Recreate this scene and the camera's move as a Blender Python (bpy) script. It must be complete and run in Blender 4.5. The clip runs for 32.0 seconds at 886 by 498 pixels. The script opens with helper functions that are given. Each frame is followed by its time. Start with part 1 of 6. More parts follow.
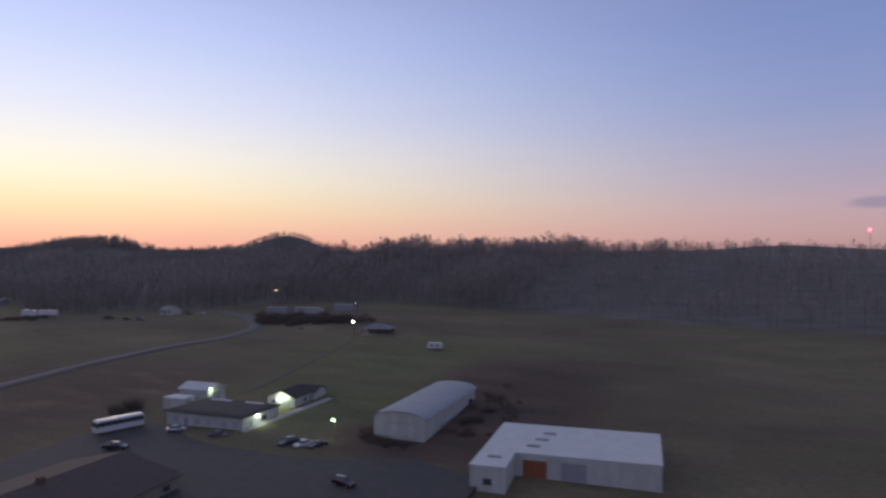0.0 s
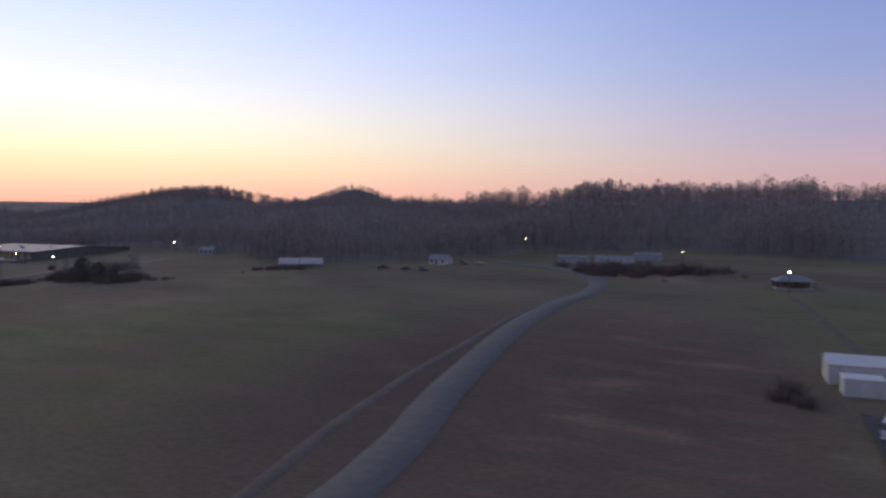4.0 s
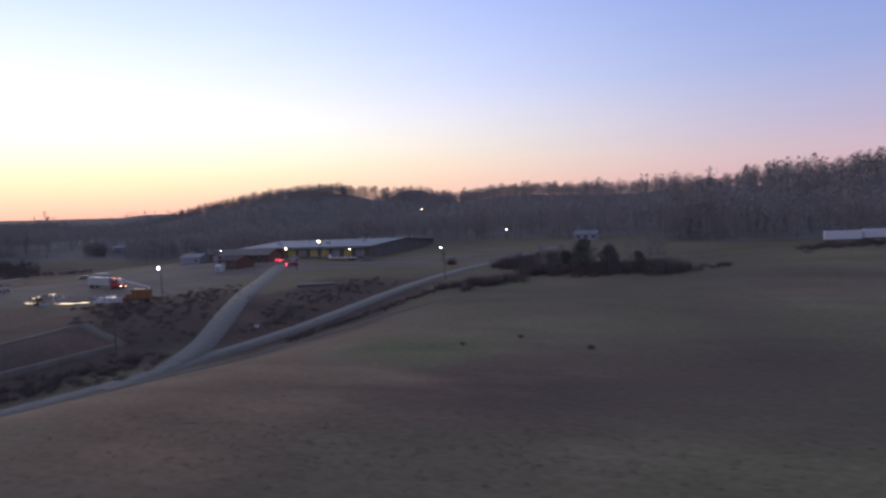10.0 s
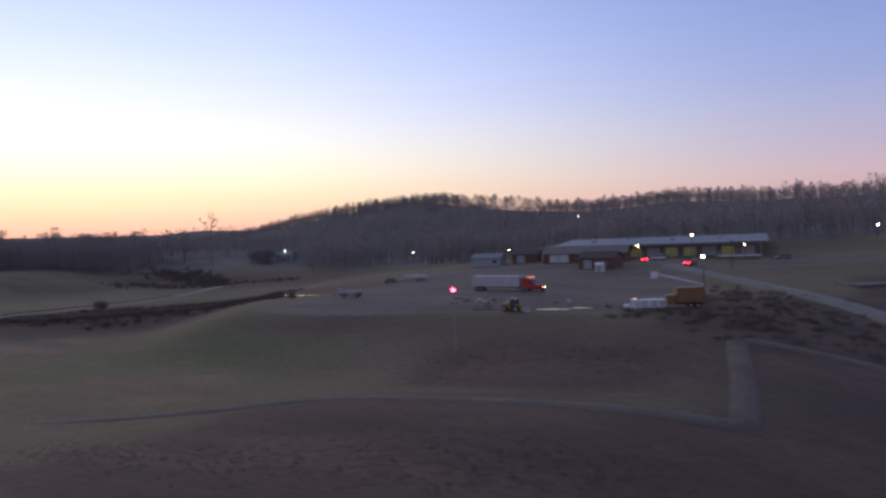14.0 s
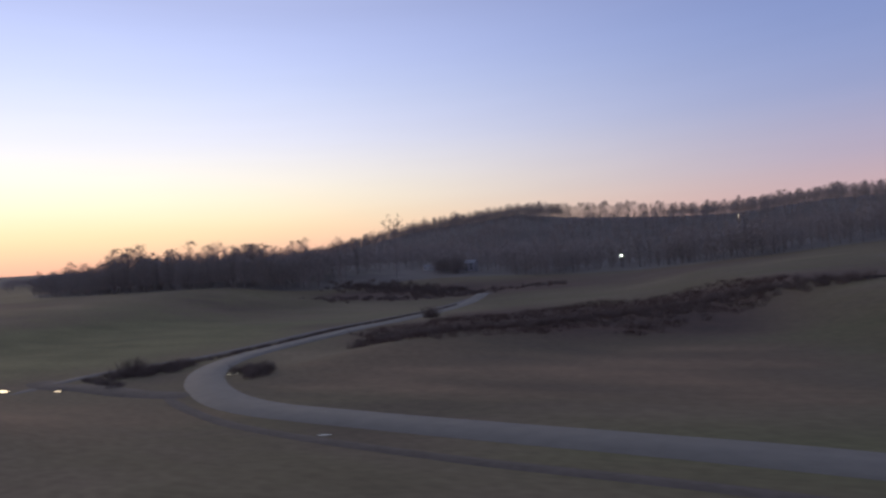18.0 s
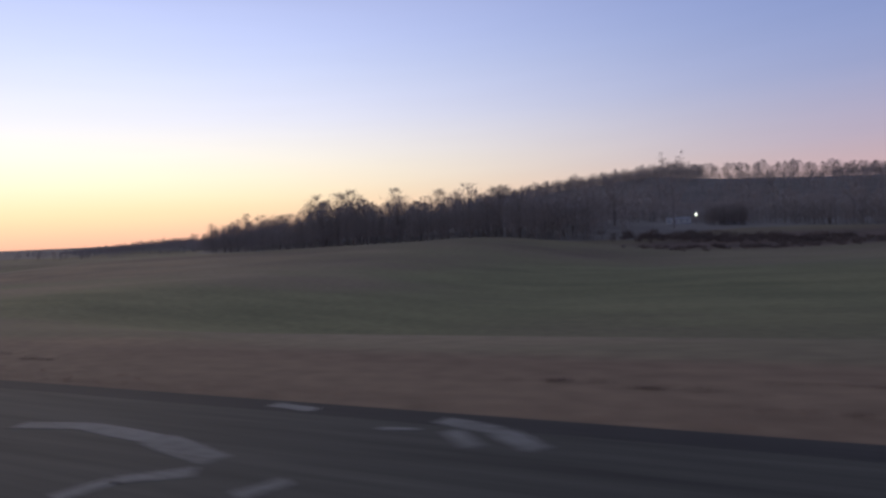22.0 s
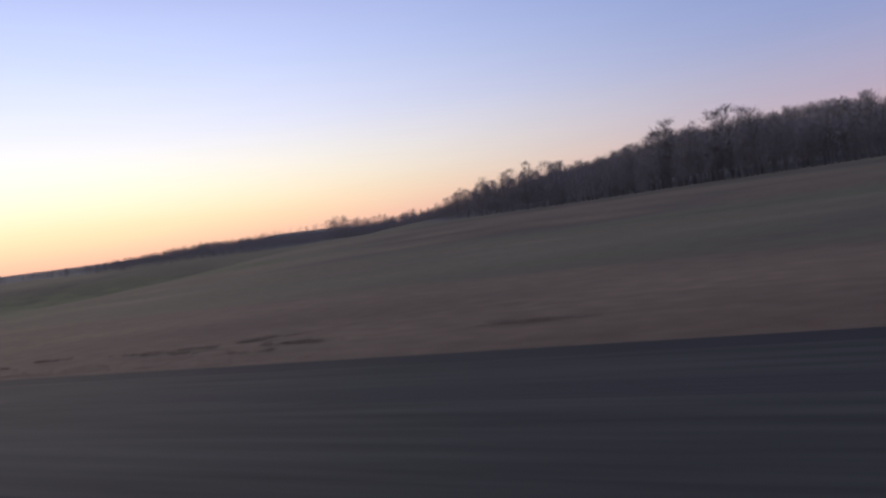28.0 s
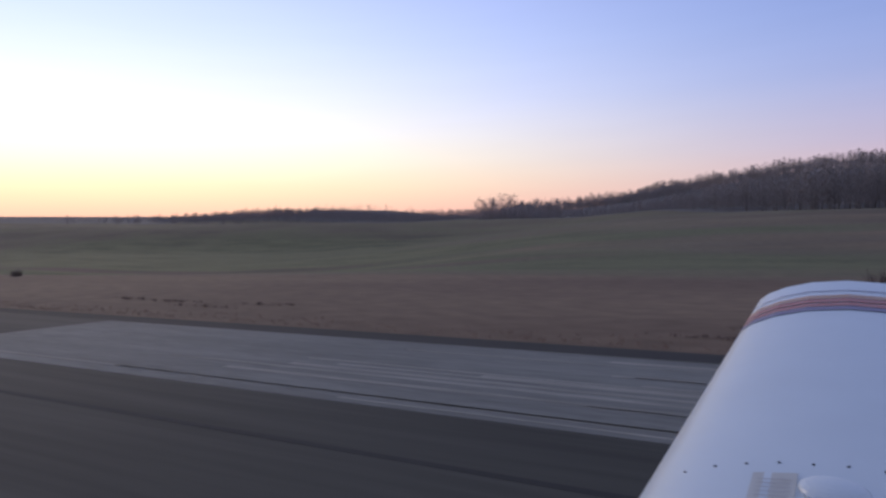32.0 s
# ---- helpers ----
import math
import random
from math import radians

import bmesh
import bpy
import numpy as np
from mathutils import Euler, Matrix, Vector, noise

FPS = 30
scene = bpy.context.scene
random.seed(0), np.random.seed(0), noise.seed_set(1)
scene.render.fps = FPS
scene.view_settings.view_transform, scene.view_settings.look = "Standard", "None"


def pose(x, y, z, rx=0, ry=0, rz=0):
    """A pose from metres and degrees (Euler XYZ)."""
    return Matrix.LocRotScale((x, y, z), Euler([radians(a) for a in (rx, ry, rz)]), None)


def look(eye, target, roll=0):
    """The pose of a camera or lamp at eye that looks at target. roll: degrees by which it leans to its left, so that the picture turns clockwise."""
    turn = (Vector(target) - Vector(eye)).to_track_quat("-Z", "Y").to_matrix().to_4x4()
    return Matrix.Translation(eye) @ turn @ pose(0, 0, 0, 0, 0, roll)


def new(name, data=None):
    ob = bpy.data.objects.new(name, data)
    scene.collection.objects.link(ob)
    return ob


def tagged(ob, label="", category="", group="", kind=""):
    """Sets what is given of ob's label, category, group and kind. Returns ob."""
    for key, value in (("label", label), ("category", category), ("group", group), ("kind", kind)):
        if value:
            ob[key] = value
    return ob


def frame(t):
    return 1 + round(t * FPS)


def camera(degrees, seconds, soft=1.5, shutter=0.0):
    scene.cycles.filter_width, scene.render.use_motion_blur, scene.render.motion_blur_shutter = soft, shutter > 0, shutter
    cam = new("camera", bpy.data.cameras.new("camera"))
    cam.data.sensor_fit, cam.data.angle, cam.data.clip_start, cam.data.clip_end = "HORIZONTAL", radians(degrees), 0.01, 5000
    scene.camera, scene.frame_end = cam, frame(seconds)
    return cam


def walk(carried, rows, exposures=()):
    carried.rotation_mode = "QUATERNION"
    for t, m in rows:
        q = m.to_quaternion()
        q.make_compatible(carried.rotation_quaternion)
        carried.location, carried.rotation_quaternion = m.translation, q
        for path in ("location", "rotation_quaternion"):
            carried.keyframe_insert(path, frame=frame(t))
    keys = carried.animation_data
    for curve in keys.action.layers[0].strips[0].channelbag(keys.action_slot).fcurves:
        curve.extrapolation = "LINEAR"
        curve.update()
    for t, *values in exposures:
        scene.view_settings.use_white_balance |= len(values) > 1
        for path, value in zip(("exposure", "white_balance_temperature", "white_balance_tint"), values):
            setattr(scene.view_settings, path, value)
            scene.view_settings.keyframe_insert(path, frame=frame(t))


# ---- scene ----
cam = camera(69.3, 32.0, 2.6, 0.4)
PATH = [
    (0.0, (-742.52, -0.48, 42.42), (-705.51, -93.37, 43.97), -0.02),
    (0.5, (-722.84, -0.35, 41.42), (-686.11, -93.34, 42.94), -0.08),
    (1.0, (-703.24, -0.24, 40.42), (-666.00, -93.03, 41.54), -0.66),
    (1.5, (-683.67, -0.14, 39.43), (-645.34, -92.50, 40.30), -0.81),
    (2.0, (-664.09, -0.05, 38.43), (-625.05, -92.11, 38.87), -0.85),
    (2.5, (-644.52, 0.05, 37.38), (-605.12, -91.86, 37.17), -0.45),
    (3.0, (-624.94, 0.15, 36.32), (-585.18, -91.56, 33.38), -0.36),
    (3.5, (-605.39, 0.24, 35.26), (-564.72, -90.98, 30.33), -0.07),
    (4.0, (-585.86, 0.33, 34.21), (-544.53, -90.58, 28.98), 0.07),
    (4.5, (-566.37, 0.41, 33.17), (-524.77, -90.38, 28.10), 0.03),
    (5.0, (-546.97, 0.48, 32.13), (-505.34, -90.31, 27.28), -0.12),
    (5.5, (-527.68, 0.53, 31.11), (-486.11, -90.29, 26.14), -0.32),
    (6.0, (-508.53, 0.54, 30.10), (-467.00, -90.24, 24.28), -0.51),
    (6.5, (-489.50, 0.50, 29.10), (-448.01, -90.27, 22.82), -0.67),
    (7.0, (-470.53, 0.42, 28.12), (-429.18, -90.46, 22.55), -0.50),
    (7.5, (-451.57, 0.33, 27.15), (-410.70, -90.82, 22.63), -0.13),
    (8.0, (-432.57, 0.27, 26.19), (-391.92, -91.00, 22.09), -0.87),
    (8.5, (-413.50, 0.23, 25.23), (-372.82, -91.02, 21.03), -1.73),
    (9.0, (-394.36, 0.21, 24.31), (-353.76, -91.07, 19.85), -2.05),
    (9.5, (-375.18, 0.17, 23.44), (-334.11, -90.89, 18.83), -2.15),
    (10.0, (-355.97, 0.13, 22.68), (-313.89, -90.47, 18.05), -2.39),
    (10.5, (-336.85, 0.05, 22.02), (-293.99, -90.18, 17.34), -2.48),
    (11.0, (-317.75, -0.04, 21.42), (-273.44, -89.55, 16.44), -2.98),
    (11.5, (-298.67, -0.15, 20.84), (-253.80, -89.38, 15.74), -2.84),
    (12.0, (-279.60, -0.27, 20.22), (-234.51, -89.37, 14.85), -2.38),
    (12.5, (-260.61, -0.39, 19.49), (-215.40, -89.42, 14.04), -1.79),
    (13.0, (-241.71, -0.48, 18.62), (-196.68, -89.67, 14.42), -1.50),
    (13.5, (-222.90, -0.54, 17.66), (-178.04, -89.87, 14.92), -2.05),
    (14.0, (-204.14, -0.57, 16.65), (-159.51, -90.05, 15.25), -2.20),
    (14.5, (-185.45, -0.58, 15.66), (-140.63, -89.97, 14.67), -2.18),
    (15.0, (-166.74, -0.58, 14.73), (-121.90, -89.95, 13.92), -2.02),
    (15.5, (-148.04, -0.57, 13.84), (-103.28, -89.99, 13.20), -2.11),
    (16.0, (-129.34, -0.55, 12.98), (-84.77, -90.08, 12.71), -2.61),
    (16.5, (-110.65, -0.54, 12.14), (-66.37, -90.20, 12.64), -3.34),
    (17.0, (-91.98, -0.52, 11.33), (-48.05, -90.34, 13.20), -3.80),
    (17.5, (-73.36, -0.50, 10.51), (-29.72, -90.45, 12.88), -4.07),
    (18.0, (-54.80, -0.46, 9.70), (-11.00, -90.32, 12.31), -4.10),
    (18.5, (-36.35, -0.42, 8.89), (9.81, -89.08, 11.74), -3.39),
    (19.0, (-18.06, -0.38, 8.10), (29.00, -88.57, 10.71), -3.40),
    (19.5, (0.00, -0.34, 7.35), (47.46, -88.35, 8.41), -3.95),
    (20.0, (17.81, -0.34, 6.66), (65.53, -88.22, 7.03), -4.09),
    (20.5, (35.65, -0.37, 6.02), (83.63, -88.11, 5.79), -4.20),
    (21.0, (53.36, -0.44, 5.41), (101.23, -88.23, 4.97), -4.07),
    (21.5, (70.67, -0.51, 4.74), (117.76, -88.72, 4.26), -3.25),
    (22.0, (87.87, -0.58, 4.13), (134.68, -88.95, 3.50), -3.70),
    (22.5, (104.98, -0.62, 3.61), (151.64, -89.07, 3.23), -3.95),
    (23.0, (121.96, -0.60, 3.21), (168.46, -89.13, 3.86), -4.42),
    (23.5, (138.77, -0.46, 3.00), (185.19, -89.03, 3.75), -4.97),
    (24.0, (155.38, -0.26, 2.95), (201.70, -88.88, 3.75), -5.65),
    (24.5, (171.78, -0.05, 2.94), (218.19, -88.63, 3.65), -6.07),
    (25.0, (187.87, 0.09, 2.89), (234.39, -88.43, 3.59), -7.06),
    (25.5, (203.84, 0.14, 2.93), (249.95, -88.58, 3.74), -7.82),
    (26.0, (219.52, 0.14, 2.97), (265.19, -88.80, 4.68), -7.14),
    (26.5, (235.07, 0.11, 2.98), (280.25, -89.06, 5.62), -6.70),
    (27.0, (250.41, 0.08, 2.98), (295.03, -89.37, 5.79), -7.14),
    (27.5, (265.58, 0.08, 3.00), (309.55, -89.73, 4.40), -8.21),
    (28.0, (280.56, 0.13, 3.03), (323.71, -90.05, 0.66), -8.60),
    (28.5, (295.52, 0.28, 3.00), (338.34, -89.88, -3.11), -9.10),
    (29.0, (310.48, 0.49, 2.97), (353.29, -89.61, -4.11), -8.99),
    (29.5, (325.02, 0.71, 2.93), (367.39, -89.61, -4.04), -8.08),
    (30.0, (339.52, 0.89, 2.87), (380.03, -90.24, -4.51), -8.12),
    (30.5, (353.99, 1.01, 2.94), (393.59, -90.27, -7.04), -6.72),
    (31.0, (368.48, 1.12, 2.97), (408.24, -90.33, -4.47), -5.94),
    (31.5, (383.16, 1.25, 2.97), (427.92, -88.02, -2.31), -2.29),
    (31.70, (389.06, 1.30, 2.95), (434.39, -87.73, -1.26), -1.82),
    (31.90, (394.95, 1.36, 2.93), (440.85, -87.42, -0.21), -1.34),
    (31.97, (397.90, 1.39, 2.92), (444.09, -87.27, 0.31), -1.10),
    (32.00, (397.89, 1.39, 2.92), (444.08, -87.27, 0.31), -1.10),
]
EXPOSURES = [(0.0, 0.08, 6850, 10), (3.0, 0.14, 6750, 10), (6.0, 0.46, 6500, 10), (8.0, 0.42, 6500, 10), (13.0, 0.37, 6550, 10), (16.5, 0.22, 6900, 10), (19.0, 0.18, 6950, 10),
             (25.0, 0.18, 6950, 10), (28.0, 0.2, 6850, 10), (29.0, 0.4, 6500, 10), (30.0, 0.5, 6500, 10), (31.0, 0.58, 6500, 10), (32.0, 0.42, 6550, 10)]
walk(cam, [(t, look(eye, target, roll)) for t, eye, target, roll in PATH], EXPOSURES)


# ---- sky at dusk: the sun is just under the horizon, ahead and to the right of the flight ----
SUN_AZ = Vector((math.sin(radians(62)), -math.cos(radians(62)), 0))


def sky():
    world = bpy.data.worlds.new("dusk_sky")
    world.use_nodes = True
    scene.world = world
    nt = world.node_tree
    nt.nodes.clear()
    add = nt.nodes.new
    link = nt.links.new
    coord = add("ShaderNodeTexCoord")
    parts = add("ShaderNodeSeparateXYZ")
    link(coord.outputs["Generated"], parts.inputs[0])

    def ramp(stops):
        node = add("ShaderNodeValToRGB")
        node.color_ramp.interpolation = "B_SPLINE"
        els = node.color_ramp.elements
        els[0].position, els[0].color = stops[0][0], (*stops[0][1], 1)
        els[1].position, els[1].color = stops[-1][0], (*stops[-1][1], 1)
        for p, c in stops[1:-1]:
            e = els.new(p)
            e.color = (*c, 1)
        return node

    up = add("ShaderNodeMapRange")
    up.inputs[1].default_value, up.inputs[2].default_value = -0.1, 0.9
    link(parts.outputs[2], up.inputs[0])
    near = ramp(SKY_SUNWARD)
    far = ramp(SKY_AWAY)
    link(up.outputs[0], near.inputs[0])
    link(up.outputs[0], far.inputs[0])
    flat = add("ShaderNodeVectorMath")
    flat.operation = "MULTIPLY"
    flat.inputs[1].default_value = (1, 1, 0)
    link(coord.outputs["Generated"], flat.inputs[0])
    unit = add("ShaderNodeVectorMath")
    unit.operation = "NORMALIZE"
    link(flat.outputs[0], unit.inputs[0])
    dot = add("ShaderNodeVectorMath")
    dot.operation = "DOT_PRODUCT"
    dot.inputs[1].default_value = SUN_AZ
    link(unit.outputs[0], dot.inputs[0])
    turn = add("ShaderNodeMapRange")
    turn.inputs[1].default_value, turn.inputs[2].default_value = 0.2, 1.0
    link(dot.outputs["Value"], turn.inputs[0])
    bend = add("ShaderNodeMath")
    bend.operation = "POWER"
    bend.inputs[1].default_value = 2.0
    link(turn.outputs[0], bend.inputs[0])
    mix = add("ShaderNodeMixRGB")
    link(bend.outputs[0], mix.inputs[0])
    link(far.outputs[0], mix.inputs[1])
    link(near.outputs[0], mix.inputs[2])
    # thin high cloud, hardly there
    stretch = add("ShaderNodeMapping")
    stretch.inputs["Scale"].default_value = (2.0, 2.0, 22.0)
    link(coord.outputs["Generated"], stretch.inputs[0])
    wisps = add("ShaderNodeTexNoise")
    wisps.inputs["Scale"].default_value = 2.2
    wisps.inputs["Detail"].default_value = 4
    link(stretch.outputs[0], wisps.inputs["Vector"])
    thin = add("ShaderNodeMapRange")
    thin.inputs[1].default_value, thin.inputs[2].default_value = 0.35, 0.7
    thin.inputs[3].default_value, thin.inputs[4].default_value = 0.992, 1.008
    link(wisps.outputs[0], thin.inputs[0])
    cloud = add("ShaderNodeVectorMath")
    cloud.operation = "SCALE"
    link(mix.outputs[0], cloud.inputs[0])
    link(thin.outputs[0], cloud.inputs["Scale"])
    # one small lilac cloud low over the ridge
    def along(axis, half):
        n = add("ShaderNodeVectorMath")
        n.operation = "DOT_PRODUCT"
        n.inputs[1].default_value = axis / half
        link(coord.outputs["Generated"], n.inputs[0])
        return n.outputs["Value"]

    mid = Vector((-0.222, -0.972, 0.0735)).normalized()
    side = mid.cross(Vector((0, 0, 1))).normalized()
    rise = side.cross(mid)
    flatness = add("ShaderNodeCombineXYZ")
    link(along(side, 0.048), flatness.inputs[0])
    link(along(rise, 0.0085), flatness.inputs[1])
    size = add("ShaderNodeVectorMath")
    size.operation = "LENGTH"
    link(flatness.outputs[0], size.inputs[0])
    ragged = add("ShaderNodeMath")
    ragged.operation = "MULTIPLY_ADD"
    ragged.inputs[1].default_value = 1.2
    link(wisps.outputs[0], ragged.inputs[0])
    link(size.outputs["Value"], ragged.inputs[2])
    ahead = add("ShaderNodeMath")
    ahead.operation = "GREATER_THAN"
    link(along(mid, 1.0), ahead.inputs[0])
    veil = add("ShaderNodeMapRange")
    veil.interpolation_type = "SMOOTHSTEP"
    veil.inputs[1].default_value, veil.inputs[2].default_value = 1.2, 1.9
    veil.inputs[3].default_value, veil.inputs[4].default_value = 0.62, 0.0
    link(ragged.outputs[0], veil.inputs[0])
    weight = add("ShaderNodeMath")
    weight.operation = "MULTIPLY"
    link(veil.outputs[0], weight.inputs[0])
    link(ahead.outputs[0], weight.inputs[1])
    lilac = add("ShaderNodeMixRGB")
    lilac.inputs[2].default_value = (0.24, 0.22, 0.36, 1)
    link(weight.outputs[0], lilac.inputs[0])
    link(cloud.outputs[0], lilac.inputs[1])
    back = add("ShaderNodeBackground")
    back.inputs["Strength"].default_value = 1.0
    link(lilac.outputs[0], back.inputs[0])
    out = add("ShaderNodeOutputWorld")
    link(back.outputs[0], out.inputs[0])


# position = sine of the elevation + 0.1
SKY_SUNWARD = [(0.0, (0.30, 0.16, 0.14)), (0.105, (0.90, 0.38, 0.30)), (0.135, (0.99, 0.54, 0.40)), (0.17, (1.0, 0.76, 0.46)), (0.205, (1.0, 0.90, 0.66)),
               (0.245, (0.96, 0.93, 0.84)), (0.30, (0.80, 0.83, 0.98)), (0.38, (0.595, 0.70, 1.05)), (0.48, (0.43, 0.52, 0.93)), (1.0, (0.24, 0.25, 0.33))]
SKY_AWAY = [(0.0, (0.11, 0.07, 0.10)), (0.11, (0.49, 0.285, 0.285)), (0.16, (0.51, 0.365, 0.41)), (0.21, (0.40, 0.35, 0.485)),
            (0.30, (0.25, 0.322, 0.58)), (0.45, (0.15, 0.225, 0.53)), (1.0, (0.21, 0.22, 0.29))]
sky()

glow = new("sun", bpy.data.lights.new("sun", "SUN"))
glow.data.energy, glow.data.angle, glow.data.color = 0.5, radians(30), (1.0, 0.74, 0.50)
glow.matrix_world = look(SUN_AZ * 100 + Vector((0, 0, 12)), (0, 0, 0))


# ---- materials ----
def material(name, colour, rough=0.8, metal=0.0, scale=1.0, vary=0.25, bump=0.0, dirt=None, island=False, obj=False, stretch=(1, 1, 1), sheen=0.5):
    """A surface with grain and stains at two scales, in metres."""
    m = bpy.data.materials.new(name)
    m.use_nodes = True
    nt = m.node_tree
    bsdf = nt.nodes["Principled BSDF"]
    add, link = nt.nodes.new, nt.links.new
    geo = add("ShaderNodeNewGeometry")
    place = add("ShaderNodeMapping")
    place.inputs["Scale"].default_value = stretch
    link(geo.outputs["Position"], place.inputs[0])
    fine, coarse = add("ShaderNodeTexNoise"), add("ShaderNodeTexNoise")
    fine.inputs["Scale"].default_value, fine.inputs["Detail"].default_value = 6.0 / scale, 5
    coarse.inputs["Scale"].default_value, coarse.inputs["Detail"].default_value = 0.7 / scale, 3
    link(place.outputs[0], fine.inputs["Vector"])
    link(place.outputs[0], coarse.inputs["Vector"])
    both = add("ShaderNodeMath")
    both.operation = "ADD"
    link(fine.outputs[0], both.inputs[0])
    link(coarse.outputs[0], both.inputs[1])
    if island or obj:
        info = geo.outputs["Random Per Island"] if island else add("ShaderNodeObjectInfo").outputs["Random"]
        plus = add("ShaderNodeMath")
        plus.operation = "MULTIPLY_ADD"
        plus.inputs[1].default_value = 0.5
        link(info, plus.inputs[0])
        half = add("ShaderNodeMath")
        half.operation = "MULTIPLY_ADD"
        half.inputs[1].default_value, half.inputs[2].default_value = 0.75, 0.0
        link(both.outputs[0], half.inputs[0])
        link(half.outputs[0], plus.inputs[2])
        both = plus
    spread = add("ShaderNodeMapRange")
    spread.inputs[1].default_value, spread.inputs[2].default_value = 0.6, 1.4
    link(both.outputs[0], spread.inputs[0])
    mix = add("ShaderNodeMixRGB")
    low = dirt or tuple(c * (1 - vary) for c in colour)
    high = tuple(min(1.0, c * (1 + vary)) for c in colour)
    mix.inputs[1].default_value, mix.inputs[2].default_value = (*low, 1), (*high, 1)
    link(spread.outputs[0], mix.inputs[0])
    link(mix.outputs[0], bsdf.inputs["Base Color"])
    bsdf.inputs["Roughness"].default_value, bsdf.inputs["Metallic"].default_value = rough, metal
    bsdf.inputs["Specular IOR Level"].default_value = sheen
    if bump:
        b = add("ShaderNodeBump")
        b.inputs["Strength"].default_value, b.inputs["Distance"].default_value = 0.6, bump
        link(fine.outputs[0], b.inputs["Height"])
        link(b.outputs[0], bsdf.inputs["Normal"])
    return m


def glowing(name, colour, strength):
    m = bpy.data.materials.new(name)
    m.use_nodes = True
    b = m.node_tree.nodes["Principled BSDF"]
    b.inputs["Base Color"].default_value = (*[0.2 * c for c in colour], 1)
    b.inputs["Emission Color"].default_value, b.inputs["Emission Strength"].default_value = (*colour, 1), strength
    return m


def ground_material():
    """Grass, leaf litter, brush and gravel, mixed by the plan's cover and broken up by noise."""
    m = bpy.data.materials.new("field_ground")
    m.use_nodes = True
    nt = m.node_tree
    bsdf = nt.nodes["Principled BSDF"]
    add, link = nt.nodes.new, nt.links.new
    geo = add("ShaderNodeNewGeometry")

    def grain(scale, detail=4, squash=(1, 1, 1)):
        mp = add("ShaderNodeMapping")
        mp.inputs["Scale"].default_value = squash
        link(geo.outputs["Position"], mp.inputs[0])
        n = add("ShaderNodeTexNoise")
        n.inputs["Scale"].default_value, n.inputs["Detail"].default_value = scale, detail
        link(mp.outputs[0], n.inputs["Vector"])
        return n.outputs[0]

    broad, patchy, blades = grain(0.022, 6, (0.6, 1, 1)), grain(0.10, 6, (0.4, 1, 1)), grain(1.3, 7, (0.6, 1, 1))
    cover = add("ShaderNodeVertexColor")
    cover.layer_name = "cover"
    split = add("ShaderNodeSeparateColor")
    link(cover.outputs["Color"], split.inputs[0])

    def mixed(fac, a, b):
        n = add("ShaderNodeMixRGB")
        link(fac, n.inputs[0])
        for sock, v in ((n.inputs[1], a), (n.inputs[2], b)):
            if isinstance(v, tuple):
                sock.default_value = (*v, 1)
            else:
                link(v, sock)
        return n.outputs[0]

    def edge(weight, noise_out, soft=0.25):
        """The cover's weight with a ragged edge."""
        a = add("ShaderNodeMath")
        a.operation = "MULTIPLY_ADD"
        a.inputs[1].default_value = 0.9
        link(noise_out, a.inputs[0])
        link(weight, a.inputs[2])
        r = add("ShaderNodeMapRange")
        r.interpolation_type = "SMOOTHSTEP"
        r.inputs[1].default_value, r.inputs[2].default_value = 0.95 - soft, 0.95 + soft
        link(a.outputs[0], r.inputs[0])
        return r.outputs[0]

    def wide(v, a=0.3, b=0.7):
        r = add("ShaderNodeMapRange")
        r.inputs[1].default_value, r.inputs[2].default_value = a, b
        link(v, r.inputs[0])
        return r.outputs[0]

    dry = mixed(wide(broad, 0.36, 0.64), DRY_A, DRY_B)
    dry = mixed(wide(patchy, 0.38, 0.66), dry, DRY_C)
    green = mixed(wide(patchy), GREEN_A, GREEN_B)
    litter = mixed(wide(patchy), LITTER_A, LITTER_B)
    brush = mixed(wide(patchy), BRUSH_A, BRUSH_B)
    gravel = mixed(wide(patchy), GRAVEL_A, GRAVEL_B)
    base = mixed(edge(split.outputs[0], broad, 0.3), dry, green)
    base = mixed(edge(split.outputs[2], patchy, 0.4), base, brush)
    base = mixed(edge(split.outputs[1], patchy), base, litter)
    base = mixed(edge(cover.outputs["Alpha"], patchy), base, gravel)
    verge = add("ShaderNodeAttribute")
    verge.attribute_name = "verge"
    base = mixed(edge(verge.outputs["Fac"], patchy), base, mixed(wide(patchy), VERGE_A, VERGE_B))
    fine = add("ShaderNodeMixRGB")
    fine.blend_type = "MULTIPLY"
    fine.inputs[0].default_value = 0.55
    spread = add("ShaderNodeMapRange")
    spread.inputs[1].default_value, spread.inputs[2].default_value = 0.3, 0.7
    spread.inputs[3].default_value, spread.inputs[4].default_value = 0.68, 1.22
    link(blades, spread.inputs[0])
    link(base, fine.inputs[1])
    link(spread.outputs[0], fine.inputs[2])
    link(fine.outputs[0], bsdf.inputs["Base Color"])
    bsdf.inputs["Roughness"].default_value = 0.95
    bsdf.inputs["Specular IOR Level"].default_value = 0.15
    b = add("ShaderNodeBump")
    b.inputs["Strength"].default_value, b.inputs["Distance"].default_value = 0.35, 0.06
    link(blades, b.inputs["Height"])
    link(b.outputs[0], bsdf.inputs["Normal"])
    return m


